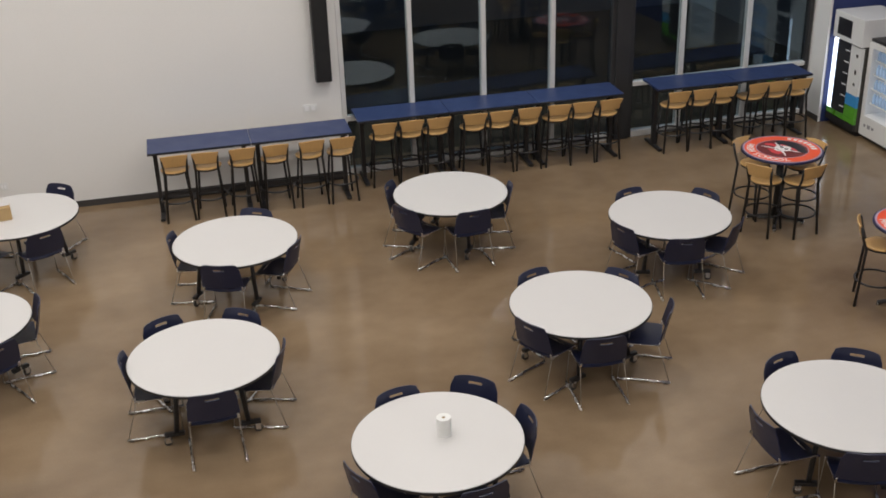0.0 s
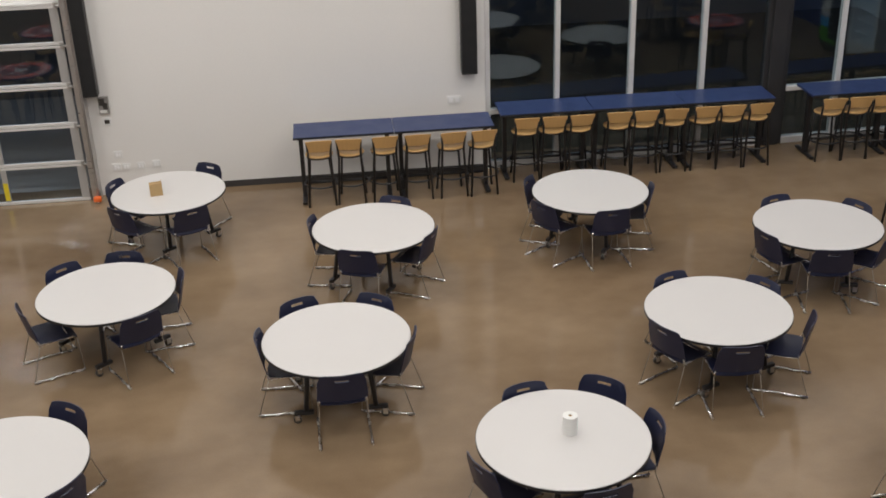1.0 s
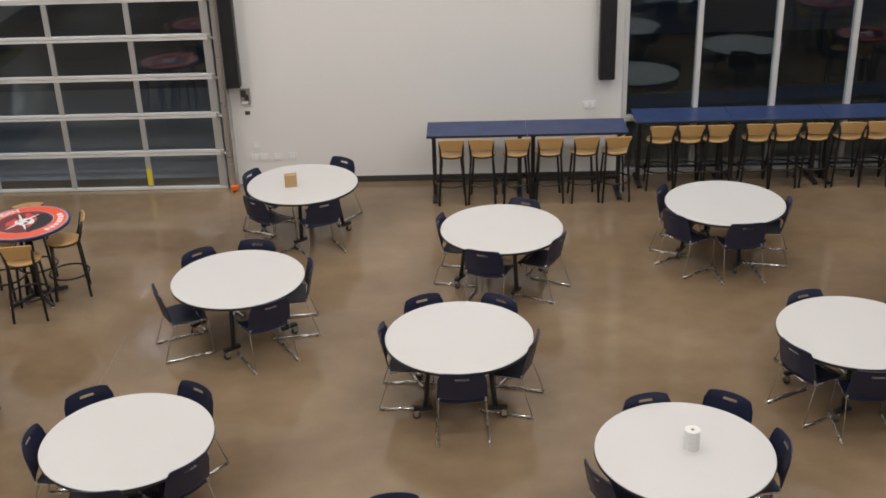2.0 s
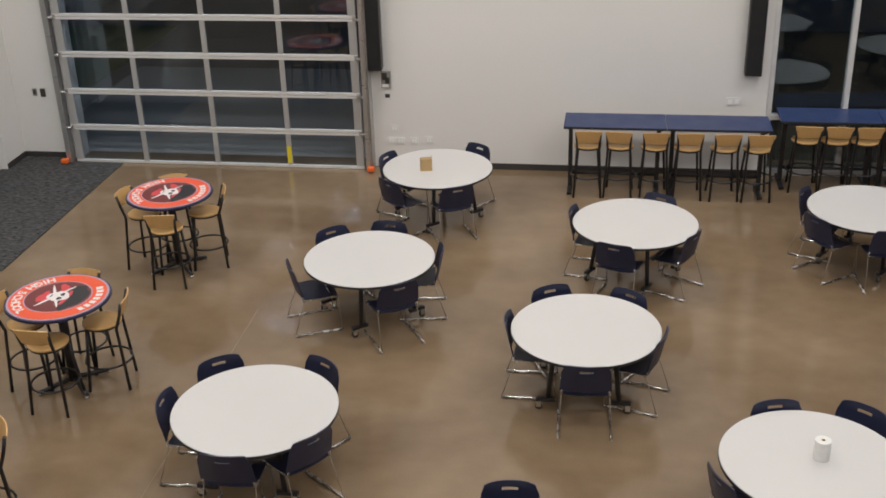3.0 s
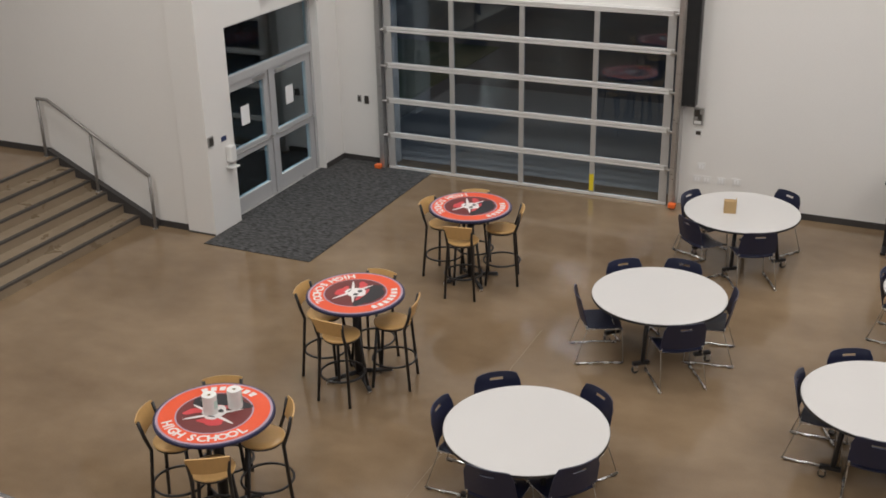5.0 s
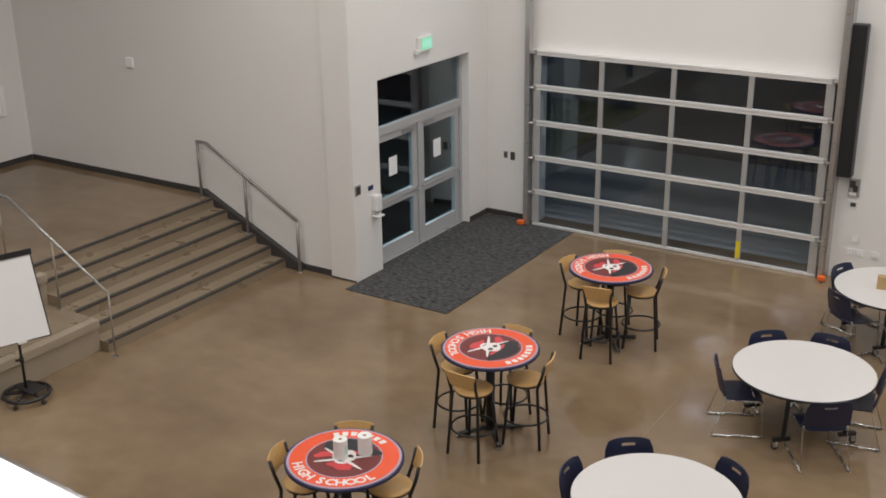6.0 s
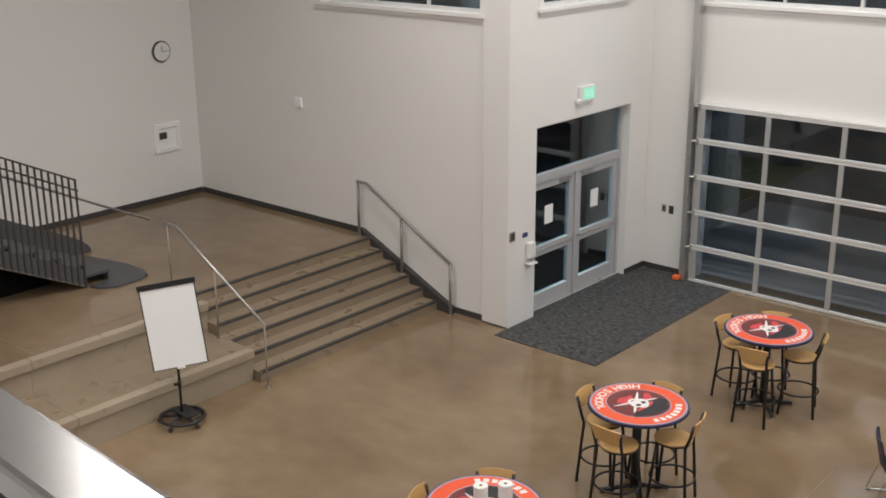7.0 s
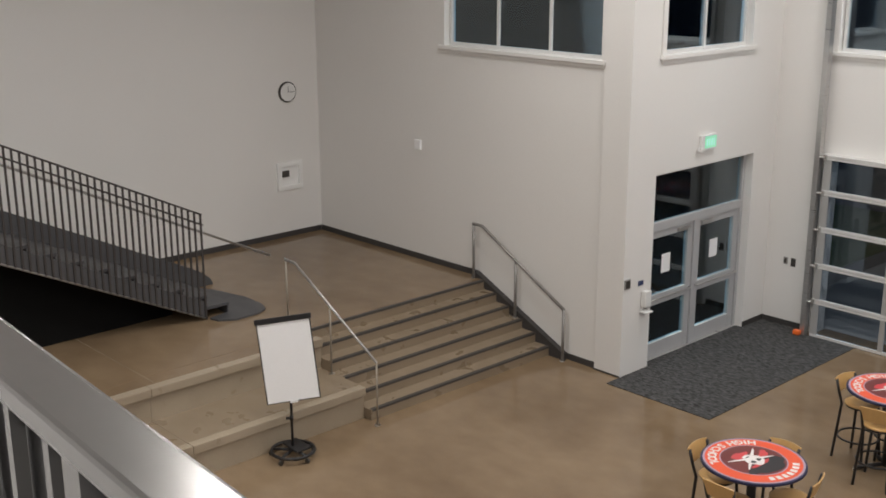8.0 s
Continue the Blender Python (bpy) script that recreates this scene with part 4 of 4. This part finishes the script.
    part("landing_plate", prism(bmesh.new(), poly, "z", PZ + 0.002, PZ + 0.03), STEEL, s, "dark rubber landing plate with rounded corners")
    part("soffit", prism(bmesh.new(), [(8.08, zat(8.08) - 0.18), (yend, zat(yend) - 0.18), (yend, zat(yend) - 0.14), (8.08, zat(8.08) - 0.14)], "x", xb + 0.02, xa - 0.02), BLACKM, s)
    return s

# near-black upright sheet, added to give the deep shade under the stair
SHADE = mat("under_stair_shade", (0.008, 0.008, 0.008), 0.9, vary=0.1, spec=0.1)
tagged(part("under_stair_shade_sheet", prism(bmesh.new(), [(7.93, PZ), (1.0, PZ), (1.0, PZ + 0.49 * 7.60 - 0.20), (7.93, PZ + 0.49 * 0.67 - 0.20)], "x", -14.55, -14.45), SHADE), "added black sheet that stands in for shade under the steel stair", "wall", kind="structure")
steel_stair()

# ---- guard rail of the balcony ----
GUARD = mat("grey_guard_paint", (0.185, 0.178, 0.174), 0.22, metal=0.35, vary=0.018, scale=5)

def balcony_guard():
    """Runs at a slight angle to the hall's walls; its local x is along the rail."""
    g = thing("balcony_guard", "grey painted steel guard rail with flat top bar", "railing", kind="structure")
    g.matrix_world = pose(-0.9, 0.432, 0, 0, 0, -3.6)
    z = 5.95
    part("top_bar", bx(-8.0, -0.033, z - 0.03, 8.0, 0.033, z, 0.006), GUARD, g, "flat silver-grey top bar")
    part("bottom_bar", bx(-8.0, -0.02, BZ + 0.08, 8.0, 0.02, BZ + 0.11), GUARD, g)
    for k in range(10):
        part("infill_panel", bx(-7.878 + k * 1.58, 0.012, BZ + 0.112, -6.342 + k * 1.58, 0.018, z - 0.032), BLACKM, g, "dark infill sheet behind the balusters")
    for k in range(11):
        x = -7.9 + k * 1.58
        part("post", bx(x - 0.02, -0.025, BZ, x + 0.02, 0.025, z - 0.031), GUARD, g)
    for k in range(140):
        x = -7.84 + k * 0.112
        part("baluster", bx(x - 0.008, -0.008, BZ + 0.11, x + 0.008, 0.008, z - 0.031), GUARD, g)

balcony_guard()

# ---- flip chart ----
def flip_chart():
    e = thing("flip_chart", "white flip chart pad on a round black wheeled stand", "easel")
    e.matrix_world = pose(-10.85, 7.52, 0, 0, 0, 56)
    part("pad", bx(-0.32, -0.03, 0.80, 0.32, -0.018, 1.80), PAPER, e, "white paper pad")
    part("backing_board", bx(-0.335, -0.0175, 0.785, 0.335, 0.0, 1.86, 0.006), BLACKM, e)
    part("clamp_bar", bx(-0.35, -0.045, 1.80, 0.35, -0.0178, 1.87, 0.008), BLACKM, e)
    part("tray", bx(-0.05, -0.04, 0.775, 0.05, -0.0178, 0.80), WHITEPL, e)
    for piece in e.children:
        piece.matrix_basis = Matrix.Translation((0, 0, 1.2)) @ pose(0, 0, 0, -9, -5.5, 0) @ Matrix.Translation((0, 0, -1.2))
    part("pole", tube(bmesh.new(), [(0, 0.02, 0.09), (0, 0.02, 1.2)], 0.017, 10), BLACKM, e)
    part("collar", tube(bmesh.new(), [(0, 0.02, 0.5), (0, 0.02, 0.56)], 0.026, 10), BLACKM, e)
    part("knob", tube(bmesh.new(), [(-0.02, 0.02, 0.53), (-0.07, 0.02, 0.53)], 0.018, 8), BLACKM, e)
    part("base_ring", tube(bmesh.new(), [(0.27 * math.cos(2 * math.pi * k / 32), 0.02 + 0.27 * math.sin(2 * math.pi * k / 32), 0.09) for k in range(32)], 0.022, 8, True), BLACKM, e)
    tray = part("base_tray", bx(-0.11, -0.16, -0.012, 0.11, 0.16, 0.012, 0.01), BLACKM, e, "flat black marker tray over the base")
    tray.matrix_basis = pose(0.05, 0.03, 0.145, 4, 0, 35)
    for a in range(5):
        c, s = math.cos(radians(a * 72 + 20)), math.sin(radians(a * 72 + 20))
        part("spoke", tube(bmesh.new(), [(0, 0.02, 0.10), (0.27 * c, 0.02 + 0.27 * s, 0.09)], 0.02, 6), BLACKM, e)
        wx, wy = 0.28 * c, 0.02 + 0.28 * s
        part("caster", tube(bmesh.new(), [(wx - 0.015 * s, wy + 0.015 * c, 0.033), (wx + 0.015 * s, wy - 0.015 * c, 0.033)], 0.033, 12), DARKPL, e)

flip_chart()

# ---- vending machines ----
LED = glow("white_led_strip", (0.75, 0.86, 1.0), 2.5)
COOL = glow("lit_cooler_back", (0.66, 0.80, 1.0), 1.3)
GREENPR = mat("green_print", (0.10, 0.35, 0.03), 0.3, vary=0.2, scale=8)
BLUEPR = mat("light_blue_print", (0.05, 0.30, 0.65), 0.3, vary=0.15, scale=6)

def snack_machine(y0=15.62):
    v = thing("vending_machine", "tall white snack vending machine with a lit dark window", "vending machine", group="vending machines")
    x0, y1, h = 10.66, y0 + 0.85, 1.97
    part("body", bx(x0 + 0.05, y0 + 0.004, 0.08, x0 + 0.80, y1 - 0.004, 1.515, 0.01), DARKPL, v)
    part("plinth", bx(x0 + 0.09, y0 + 0.03, 0.0, x0 + 0.75, y1 - 0.03, 0.079), BLACKM, v)
    part("front_lower", bx(x0, y0 + 0.005, 0.21, x0 + 0.049, y1 - 0.005, 0.30, 0.006), GREENPR, v, "green printed lower panel")
    part("kick_panel", bx(x0, y0 + 0.005, 0.09, x0 + 0.049, y1 - 0.005, 0.205, 0.006), BLACKM, v)
    part("display_window", bx(x0 - 0.001, y0 + 0.326, 0.305, x0 + 0.049, y1 - 0.135, 1.50, 0.003), INK, v, "dark glass window")
    part("led_strip", bx(x0 - 0.004, y1 - 0.13, 0.31, x0 + 0.049, y1 - 0.025, 1.50), LED, v, "bright white light strip")
    for k in range(6):
        part("shelf_rail", bx(x0 - 0.006, y0 + 0.335, 0.42 + 0.19 * k, x0 - 0.0015, y0 + 0.47, 0.435 + 0.19 * k), PAPER, v)
    part("control_panel", bx(x0 - 0.003, y0 + 0.006, 0.70, x0 + 0.048, y0 + 0.322, 1.5, 0.004), WHITEPL, v)
    part("blue_panel", bx(x0 - 0.003, y0 + 0.006, 0.50, x0 + 0.048, y0 + 0.322, 0.695, 0.004), BLUEPR, v, "blue printed panel")
    part("green_panel", bx(x0 - 0.003, y0 + 0.006, 0.305, x0 + 0.048, y0 + 0.322, 0.495, 0.004), GREENPR, v)
    for z, s in ((1.38, 0.05), (1.12, 0.075), (0.9, 0.045)):
        part("coin_slot", bx(x0 - 0.007, y0 + 0.10, z - s, x0 - 0.0035, y0 + 0.15, z), DARKPL, v)
    head = part("header", bx(x0 - 0.03, y0, 1.52, x0 + 0.80, y1, h, 0.012), WHITEPL, v, "white header box")
    part("screen", bx(x0 - 0.036, y0 + 0.32, 1.60, x0 - 0.031, y1 - 0.13, 1.88), INK, head, "dark display screen")

def drink_cooler(y0=14.62):
    v = thing("vending_machine", "white drink cooler with a glowing glass front", "vending machine", group="vending machines")
    x0, y1, h = 10.78, y0 + 0.98, 1.63
    bm = bmesh.new()
    box(bm, x0 + 0.03, y0, 0.07, x0 + 0.72, y0 + 0.06, h)
    box(bm, x0 + 0.03, y1 - 0.06, 0.07, x0 + 0.72, y1, h)
    box(bm, x0 + 0.03, y0 + 0.06, 0.07, x0 + 0.72, y1 - 0.06, 0.42)
    box(bm, x0 + 0.03, y0 + 0.06, h - 0.08, x0 + 0.72, y1 - 0.06, h)
    part("body", bm, WHITEPL, v)
    part("back_panel", bx(x0 + 0.62, y0 + 0.061, 0.421, x0 + 0.70, y1 - 0.061, h - 0.081), COOL, v, "lit pale blue interior")
    part("top_cover", bx(x0 + 0.01, y0 - 0.01, h + 0.001, x0 + 0.74, y1 + 0.01, h + 0.05, 0.008), BLACKM, v)
    part("plinth", bx(x0 + 0.06, y0 + 0.03, 0.0, x0 + 0.68, y1 - 0.03, 0.069), BLACKM, v)
    for k in range(4):
        part("shelf", bx(x0 + 0.06, y0 + 0.065, 0.60 + k * 0.24, x0 + 0.60, y1 - 0.065, 0.615 + k * 0.24), WHITEPL, v)
    fr = part("door_frame", bx(x0 - 0.02, y1 - 0.10, 0.42, x0 + 0.028, y1, h - 0.005, 0.004), WHITEPL, v)
    part("door_frame", bx(x0 - 0.02, y0, 0.42, x0 + 0.028, y0 + 0.10, h - 0.005, 0.004), WHITEPL, v)
    part("door_frame", bx(x0 - 0.0195, y0 + 0.10, h - 0.09, x0 + 0.0275, y1 - 0.10, h - 0.006, 0.004), WHITEPL, v)
    part("front_panel", bx(x0 - 0.02, y0, 0.08, x0 + 0.0285, y1, 0.418, 0.006), WHITEPL, v)
    for y, r in ((y1 - 0.14, 0.035), (y1 - 0.25, 0.05), (y1 - 0.36, 0.04)):
        part("print_mark", bx(x0 - 0.023, y - r, 0.26 - r * 0.6, x0 - 0.0205, y + r * 0.6, 0.26 + r * 0.6), mat("grey_print", (0.3, 0.3, 0.32), 0.5), v)

snack_machine()
drink_cooler()
snack_machine(11.88)
drink_cooler(12.80)
can_rng = random.Random(3)
def drink_bottle():
    b = thing("drink_bottle", "coloured drink bottle standing in the cooler", "bottle", group="cooler bottles")
    part("bottle", lathe(bmesh.new(), [(0.03, 0.0), (0.032, 0.01), (0.032, 0.11), (0.013, 0.145), (0.013, 0.165)], 12), mat("pale_bottle", (0.45, 0.62, 0.85), 0.25, vary=0.2, scale=30), b)
    part("cap", lathe(bmesh.new(), [(0.015, 0.1655), (0.015, 0.18)], 10), WHITEPL, b)
    return b
pl = [(10.88, 14.78 + 0.085 * i, 0.616 + 0.24 * k) for k in range(4) for i in range(9)]
db = drink_bottle()
for x, y, z in pl[1:]:
    copy_thing(db, pose(x, y, z))
db.matrix_world = pose(*pl[0])

# ---- wall fixtures ----
def speaker(x):
    s = thing("column_speaker", "tall slim black column loudspeaker on the wall", "loudspeaker", group="column loudspeakers")
    s.matrix_world = pose(x, NY, 0)
    part("cabinet", bx(-0.12, -0.20, 1.62, 0.12, -0.03, 3.82, 0.012), BLACKM, s)
    part("grille", bx(-0.105, -0.207, 1.65, 0.105, -0.2005, 3.79, 0.003), mat("black_grille", (0.008, 0.008, 0.009), 0.7, vary=0.3, grain=300, bump=0.6), s, "black perforated grille")
    for z in (2.1, 3.3):
        part("bracket", bx(-0.05, -0.03, z - 0.05, 0.05, -0.001, z + 0.05), BLACKM, s)

speaker(-3.60)
speaker(2.03)

def wall_plate(x, z, w, h, material, label, axis="n", inner=None, d=0.012, name="wall_plate", cat="wall plate"):
    p = thing(name, label, cat)
    def b(u0, z0, u1, z1, d0, d1, bev=0.003):
        if axis == "n":
            return bx(u0, NY - d1, z0, u1, NY - d0, z1, bev)
        if axis == "d":
            return bx(DXW + d0, u0, z0, DXW + d1, u1, z1, bev)
        if axis == "p":
            return bx(u0, PY - d1, z0, u1, PY - d0, z1, bev)
        return bx(WX + d0, u0, z0, WX + d1, u1, z1, bev)
    part("plate", b(x - w / 2, z - h / 2, x + w / 2, z + h / 2, 0.0005, d), material, p)
    if inner:
        for (u0, z0, u1, z1, m) in inner:
            part("insert", b(x + u0, z + z0, x + u1, z + z1, d + 0.0002, d + 0.006, 0), m, p)
    return p

GREYPL = mat("grey_plastic", (0.28, 0.27, 0.26), 0.4, vary=0.05)
for x, z in ((-3.36, 0.645), (-3.41, 0.44), (-3.265, 0.44), (-3.045, 0.445), (-2.81, 0.46)):
    wall_plate(x, z, 0.12, 0.11, WHITEPL, "white electrical wall plate", inner=[(-0.035, -0.03, -0.008, 0.03, PAPER), (0.008, -0.03, 0.035, 0.03, PAPER)])
wall_plate(1.80, 1.18, 0.21, 0.12, WHITEPL, "white double electrical wall plate", inner=[(-0.08, -0.035, -0.02, 0.035, PAPER), (0.02, -0.035, 0.08, 0.035, PAPER)])
wall_plate(-3.45, 1.44, 0.15, 0.26, GREYPL, "grey garage door control box", inner=[(-0.06, 0.0, 0.02, 0.11, DARKPL), (-0.01, -0.06, 0.055, 0.04, DARKPL), (-0.06, -0.115, 0.04, -0.07, WHITEPL)], d=0.05, name="control_box", cat="control box")
wall_plate(-3.45, 1.175, 0.14, 0.12, WHITEPL, "white wall plate with a dark switch", inner=[(-0.03, -0.03, 0.045, 0.03, DARKPL)])
wall_plate(-9.31, 1.13, 0.075, 0.12, GREYPL, "small grey wall switch plate", inner=[(-0.02, -0.035, 0.02, 0.035, DARKPL)])
wall_plate(-9.17, 1.12, 0.085, 0.14, DARKPL, "small dark wall switch plate")
wall_plate(12.715, 1.44, 0.13, 0.15, GREYPL, "dark card reader on the white wall", "d", [(-0.045, -0.055, 0.045, 0.055, DARKPL)], 0.02, "card_reader", "card reader")
wall_plate(-14.17, 2.94, 0.15, 0.16, PAPER, "small white sensor on the wall", "p", None, 0.035, "wall_sensor", "sensor")

def dispenser():
    d = thing("hand_sanitizer_dispenser", "white hand sanitizer dispenser with blue label", "dispenser")
    y = 13.13
    part("body", bx(DXW + 0.001, y - 0.07, 1.02, DXW + 0.10, y + 0.07, 1.27, 0.02), WHITEPL, d)
    part("drip_tray", bx(DXW + 0.001, y - 0.08, 0.93, DXW + 0.13, y + 0.08, 0.955, 0.006), WHITEPL, d)
    part("spout", bx(DXW + 0.03, y - 0.03, 0.985, DXW + 0.09, y + 0.03, 1.019), GREYPL, d)
    part("bracket", bx(DXW + 0.001, y - 0.03, 0.955, DXW + 0.02, y + 0.03, 1.018), WHITEPL, d)
    part("label_plate", bx(DXW + 0.001, y - 0.15, 1.36, DXW + 0.012, y - 0.03, 1.43, 0.003), BLUETOP, d, "small blue sign plate")

dispenser()

def exit_sign():
    e = thing("exit_sign", "lit green exit sign in a white housing", "sign")
    y, z = 14.53, 3.33
    part("housing", bx(DXW + 0.001, y - 0.19, z - 0.12, DXW + 0.06, y + 0.19, z + 0.12, 0.012), WHITEPL, e)
    part("face", bx(DXW + 0.0605, y - 0.12, z - 0.085, DXW + 0.064, y + 0.18, z + 0.10), glow("green_sign_glow", (0.36, 0.82, 0.60), 0.22), e, "glowing green face")
    for k in range(4):
        part("letter_bar", bx(DXW + 0.0645, y - 0.08 + k * 0.06, z - 0.05, DXW + 0.066, y - 0.05 + k * 0.06, z + 0.06), glow("pale_green_glow", (0.45, 1.0, 0.75), 0.42), e)
    part("lamp_head", bx(DXW + 0.02, y - 0.26, z - 0.13, DXW + 0.09, y - 0.19, z - 0.06, 0.015), WHITEPL, e, "white emergency lamp head")

exit_sign()

def clock():
    c = thing("wall_clock", "round white wall clock with a dark rim", "clock")
    c.matrix_world = pose(WX, 11.96, 3.63, 0, 90, 0)
    part("case", lathe(bmesh.new(), [(0.185, 0.001), (0.19, 0.03), (0.18, 0.045)], 36), DARKPL, c)
    part("face", lathe(bmesh.new(), [(0.165, 0.0455), (0.165, 0.048)], 36, False), WHITEPL, c)
    part("hour_hand", bx(-0.10, -0.006, 0.049, 0.0, 0.006, 0.051), INK, c)
    part("minute_hand", bx(-0.004, -0.01, 0.0515, 0.004, 0.14, 0.053), INK, c)

clock()

BRIGHTPL = mat("bright_white_enamel", (0.90, 0.90, 0.89), 0.35, vary=0.02)

def recessed_panel():
    p = thing("wall_box", "white framed recessed wall box with grey sockets", "wall box")
    y0, y1, z0, z1 = 11.66, 12.22, 1.82, 2.34
    for a, b, c, d in ((y0, y1, z0, z0 + 0.08), (y0, y1, z1 - 0.08, z1), (y0, y0 + 0.08, z0 + 0.08, z1 - 0.08), (y1 - 0.08, y1, z0 + 0.08, z1 - 0.08)):
        part("frame", bx(WX + 0.001, a, c, WX + 0.05, b, d, 0.004), BRIGHTPL, p)
    part("back", bx(WX + 0.001, y0 + 0.081, z0 + 0.081, WX + 0.008, y1 - 0.081, z1 - 0.081), BRIGHTPL, p)
    part("socket", bx(WX + 0.009, y0 + 0.12, z0 + 0.24, WX + 0.03, y0 + 0.27, z0 + 0.36, 0.004), DARKPL, p)
    part("socket", bx(WX + 0.009, y0 + 0.13, z0 + 0.22, WX + 0.02, y0 + 0.20, z0 + 0.235), BRIGHTPL, p)

recessed_panel()

# ---- small things on the tables ----
TOWEL = mat("paper_towel", (0.80, 0.80, 0.78), 0.9, vary=0.05, scale=20, grain=120, bump=0.4)
GREENL = mat("pale_green_print", (0.55, 0.74, 0.66), 0.6, vary=0.1)
def towel_roll(x, y, z, turn=0.0):
    r = thing("paper_towel_roll", "white paper towel roll with a pale green print", "paper towel", group="paper towel rolls")
    r.matrix_world = pose(x, y, z, 0, 0, turn)
    bm = bmesh.new()
    annulus(bm, 0.018, 0.066, 0.0, 0.18, n=28)
    part("paper", bm, TOWEL, r)
    part("core", annulus(bmesh.new(), 0.0145, 0.0175, 0.004, 0.17, n=20), CARD, r, "cardboard core")
    part("print_band", annulus(bmesh.new(), 0.0662, 0.0668, 0.05, 0.08, 40, 90, 6), GREENL, r, "pale green printed patch")

towel_roll(1.85, 8.13, 0.7425, -70)
towel_roll(-5.65, 7.02, 1.0765, -60)
towel_roll(-5.50, 7.19, 1.0765, -40)

def napkin_box():
    n = thing("napkin_box", "small kraft cardboard napkin holder on the table", "holder")
    n.matrix_world = pose(-2.50, 14.50, 0.7425, 0, 0, 12)
    part("front", bx(-0.10, -0.045, 0.0, 0.05, -0.038, 0.175, 0.002), CARD, n)
    part("back", bx(-0.10, 0.038, 0.0, 0.05, 0.045, 0.175, 0.002), CARD, n)
    part("side", bx(0.051, -0.045, 0.0, 0.058, 0.045, 0.20, 0.002), CARD, n)
    part("side", bx(-0.107, -0.045, 0.0, -0.101, 0.045, 0.175, 0.002), CARD, n)
    part("napkins", bx(-0.095, -0.034, 0.003, 0.045, 0.034, 0.165, 0.006), CARD, n)
napkin_box()

# ---- ceiling lights ----
def ceiling_light():
    c = thing("ceiling_light", "white rectangular high ceiling light", "ceiling light", group="ceiling lights")
    bm = bmesh.new()
    box(bm, -0.62, -0.19, -0.40, 0.62, 0.19, -0.33, 0.01)
    part("housing", bm, WHITEPL, c)
    for x in (-0.45, 0.45):
        part("hanger", tube(bmesh.new(), [(x, 0, -0.33), (x, 0, 0.0)], 0.006, 6), RAILGREY, c)
    return c
cl = ceiling_light()
for lx, ly in LAMPS[1:]:
    copy_thing(cl, pose(lx, ly, CEIL))
cl.matrix_world = pose(LAMPS[0][0], LAMPS[0][1], CEIL)

# ---- downlights in the balcony's soffit ----
def down_light():
    d = thing("downlight", "round white downlight in the low soffit", "ceiling light", group="downlights")
    part("trim_ring", annulus(bmesh.new(), 0.135, 0.17, BZ - 0.4 - 0.022, 0.0215, n=28), WHITEPL, d)
    part("backing", lathe(bmesh.new(), [(0.134, BZ - 0.405), (0.134, BZ - 0.4005)], 28), WHITEPL, d)
    return d
dl = down_light()
for lx, ly in LOW[1:]:
    copy_thing(dl, pose(lx, ly, 0))
dl.matrix_world = pose(LOW[0][0], LOW[0][1], 0)
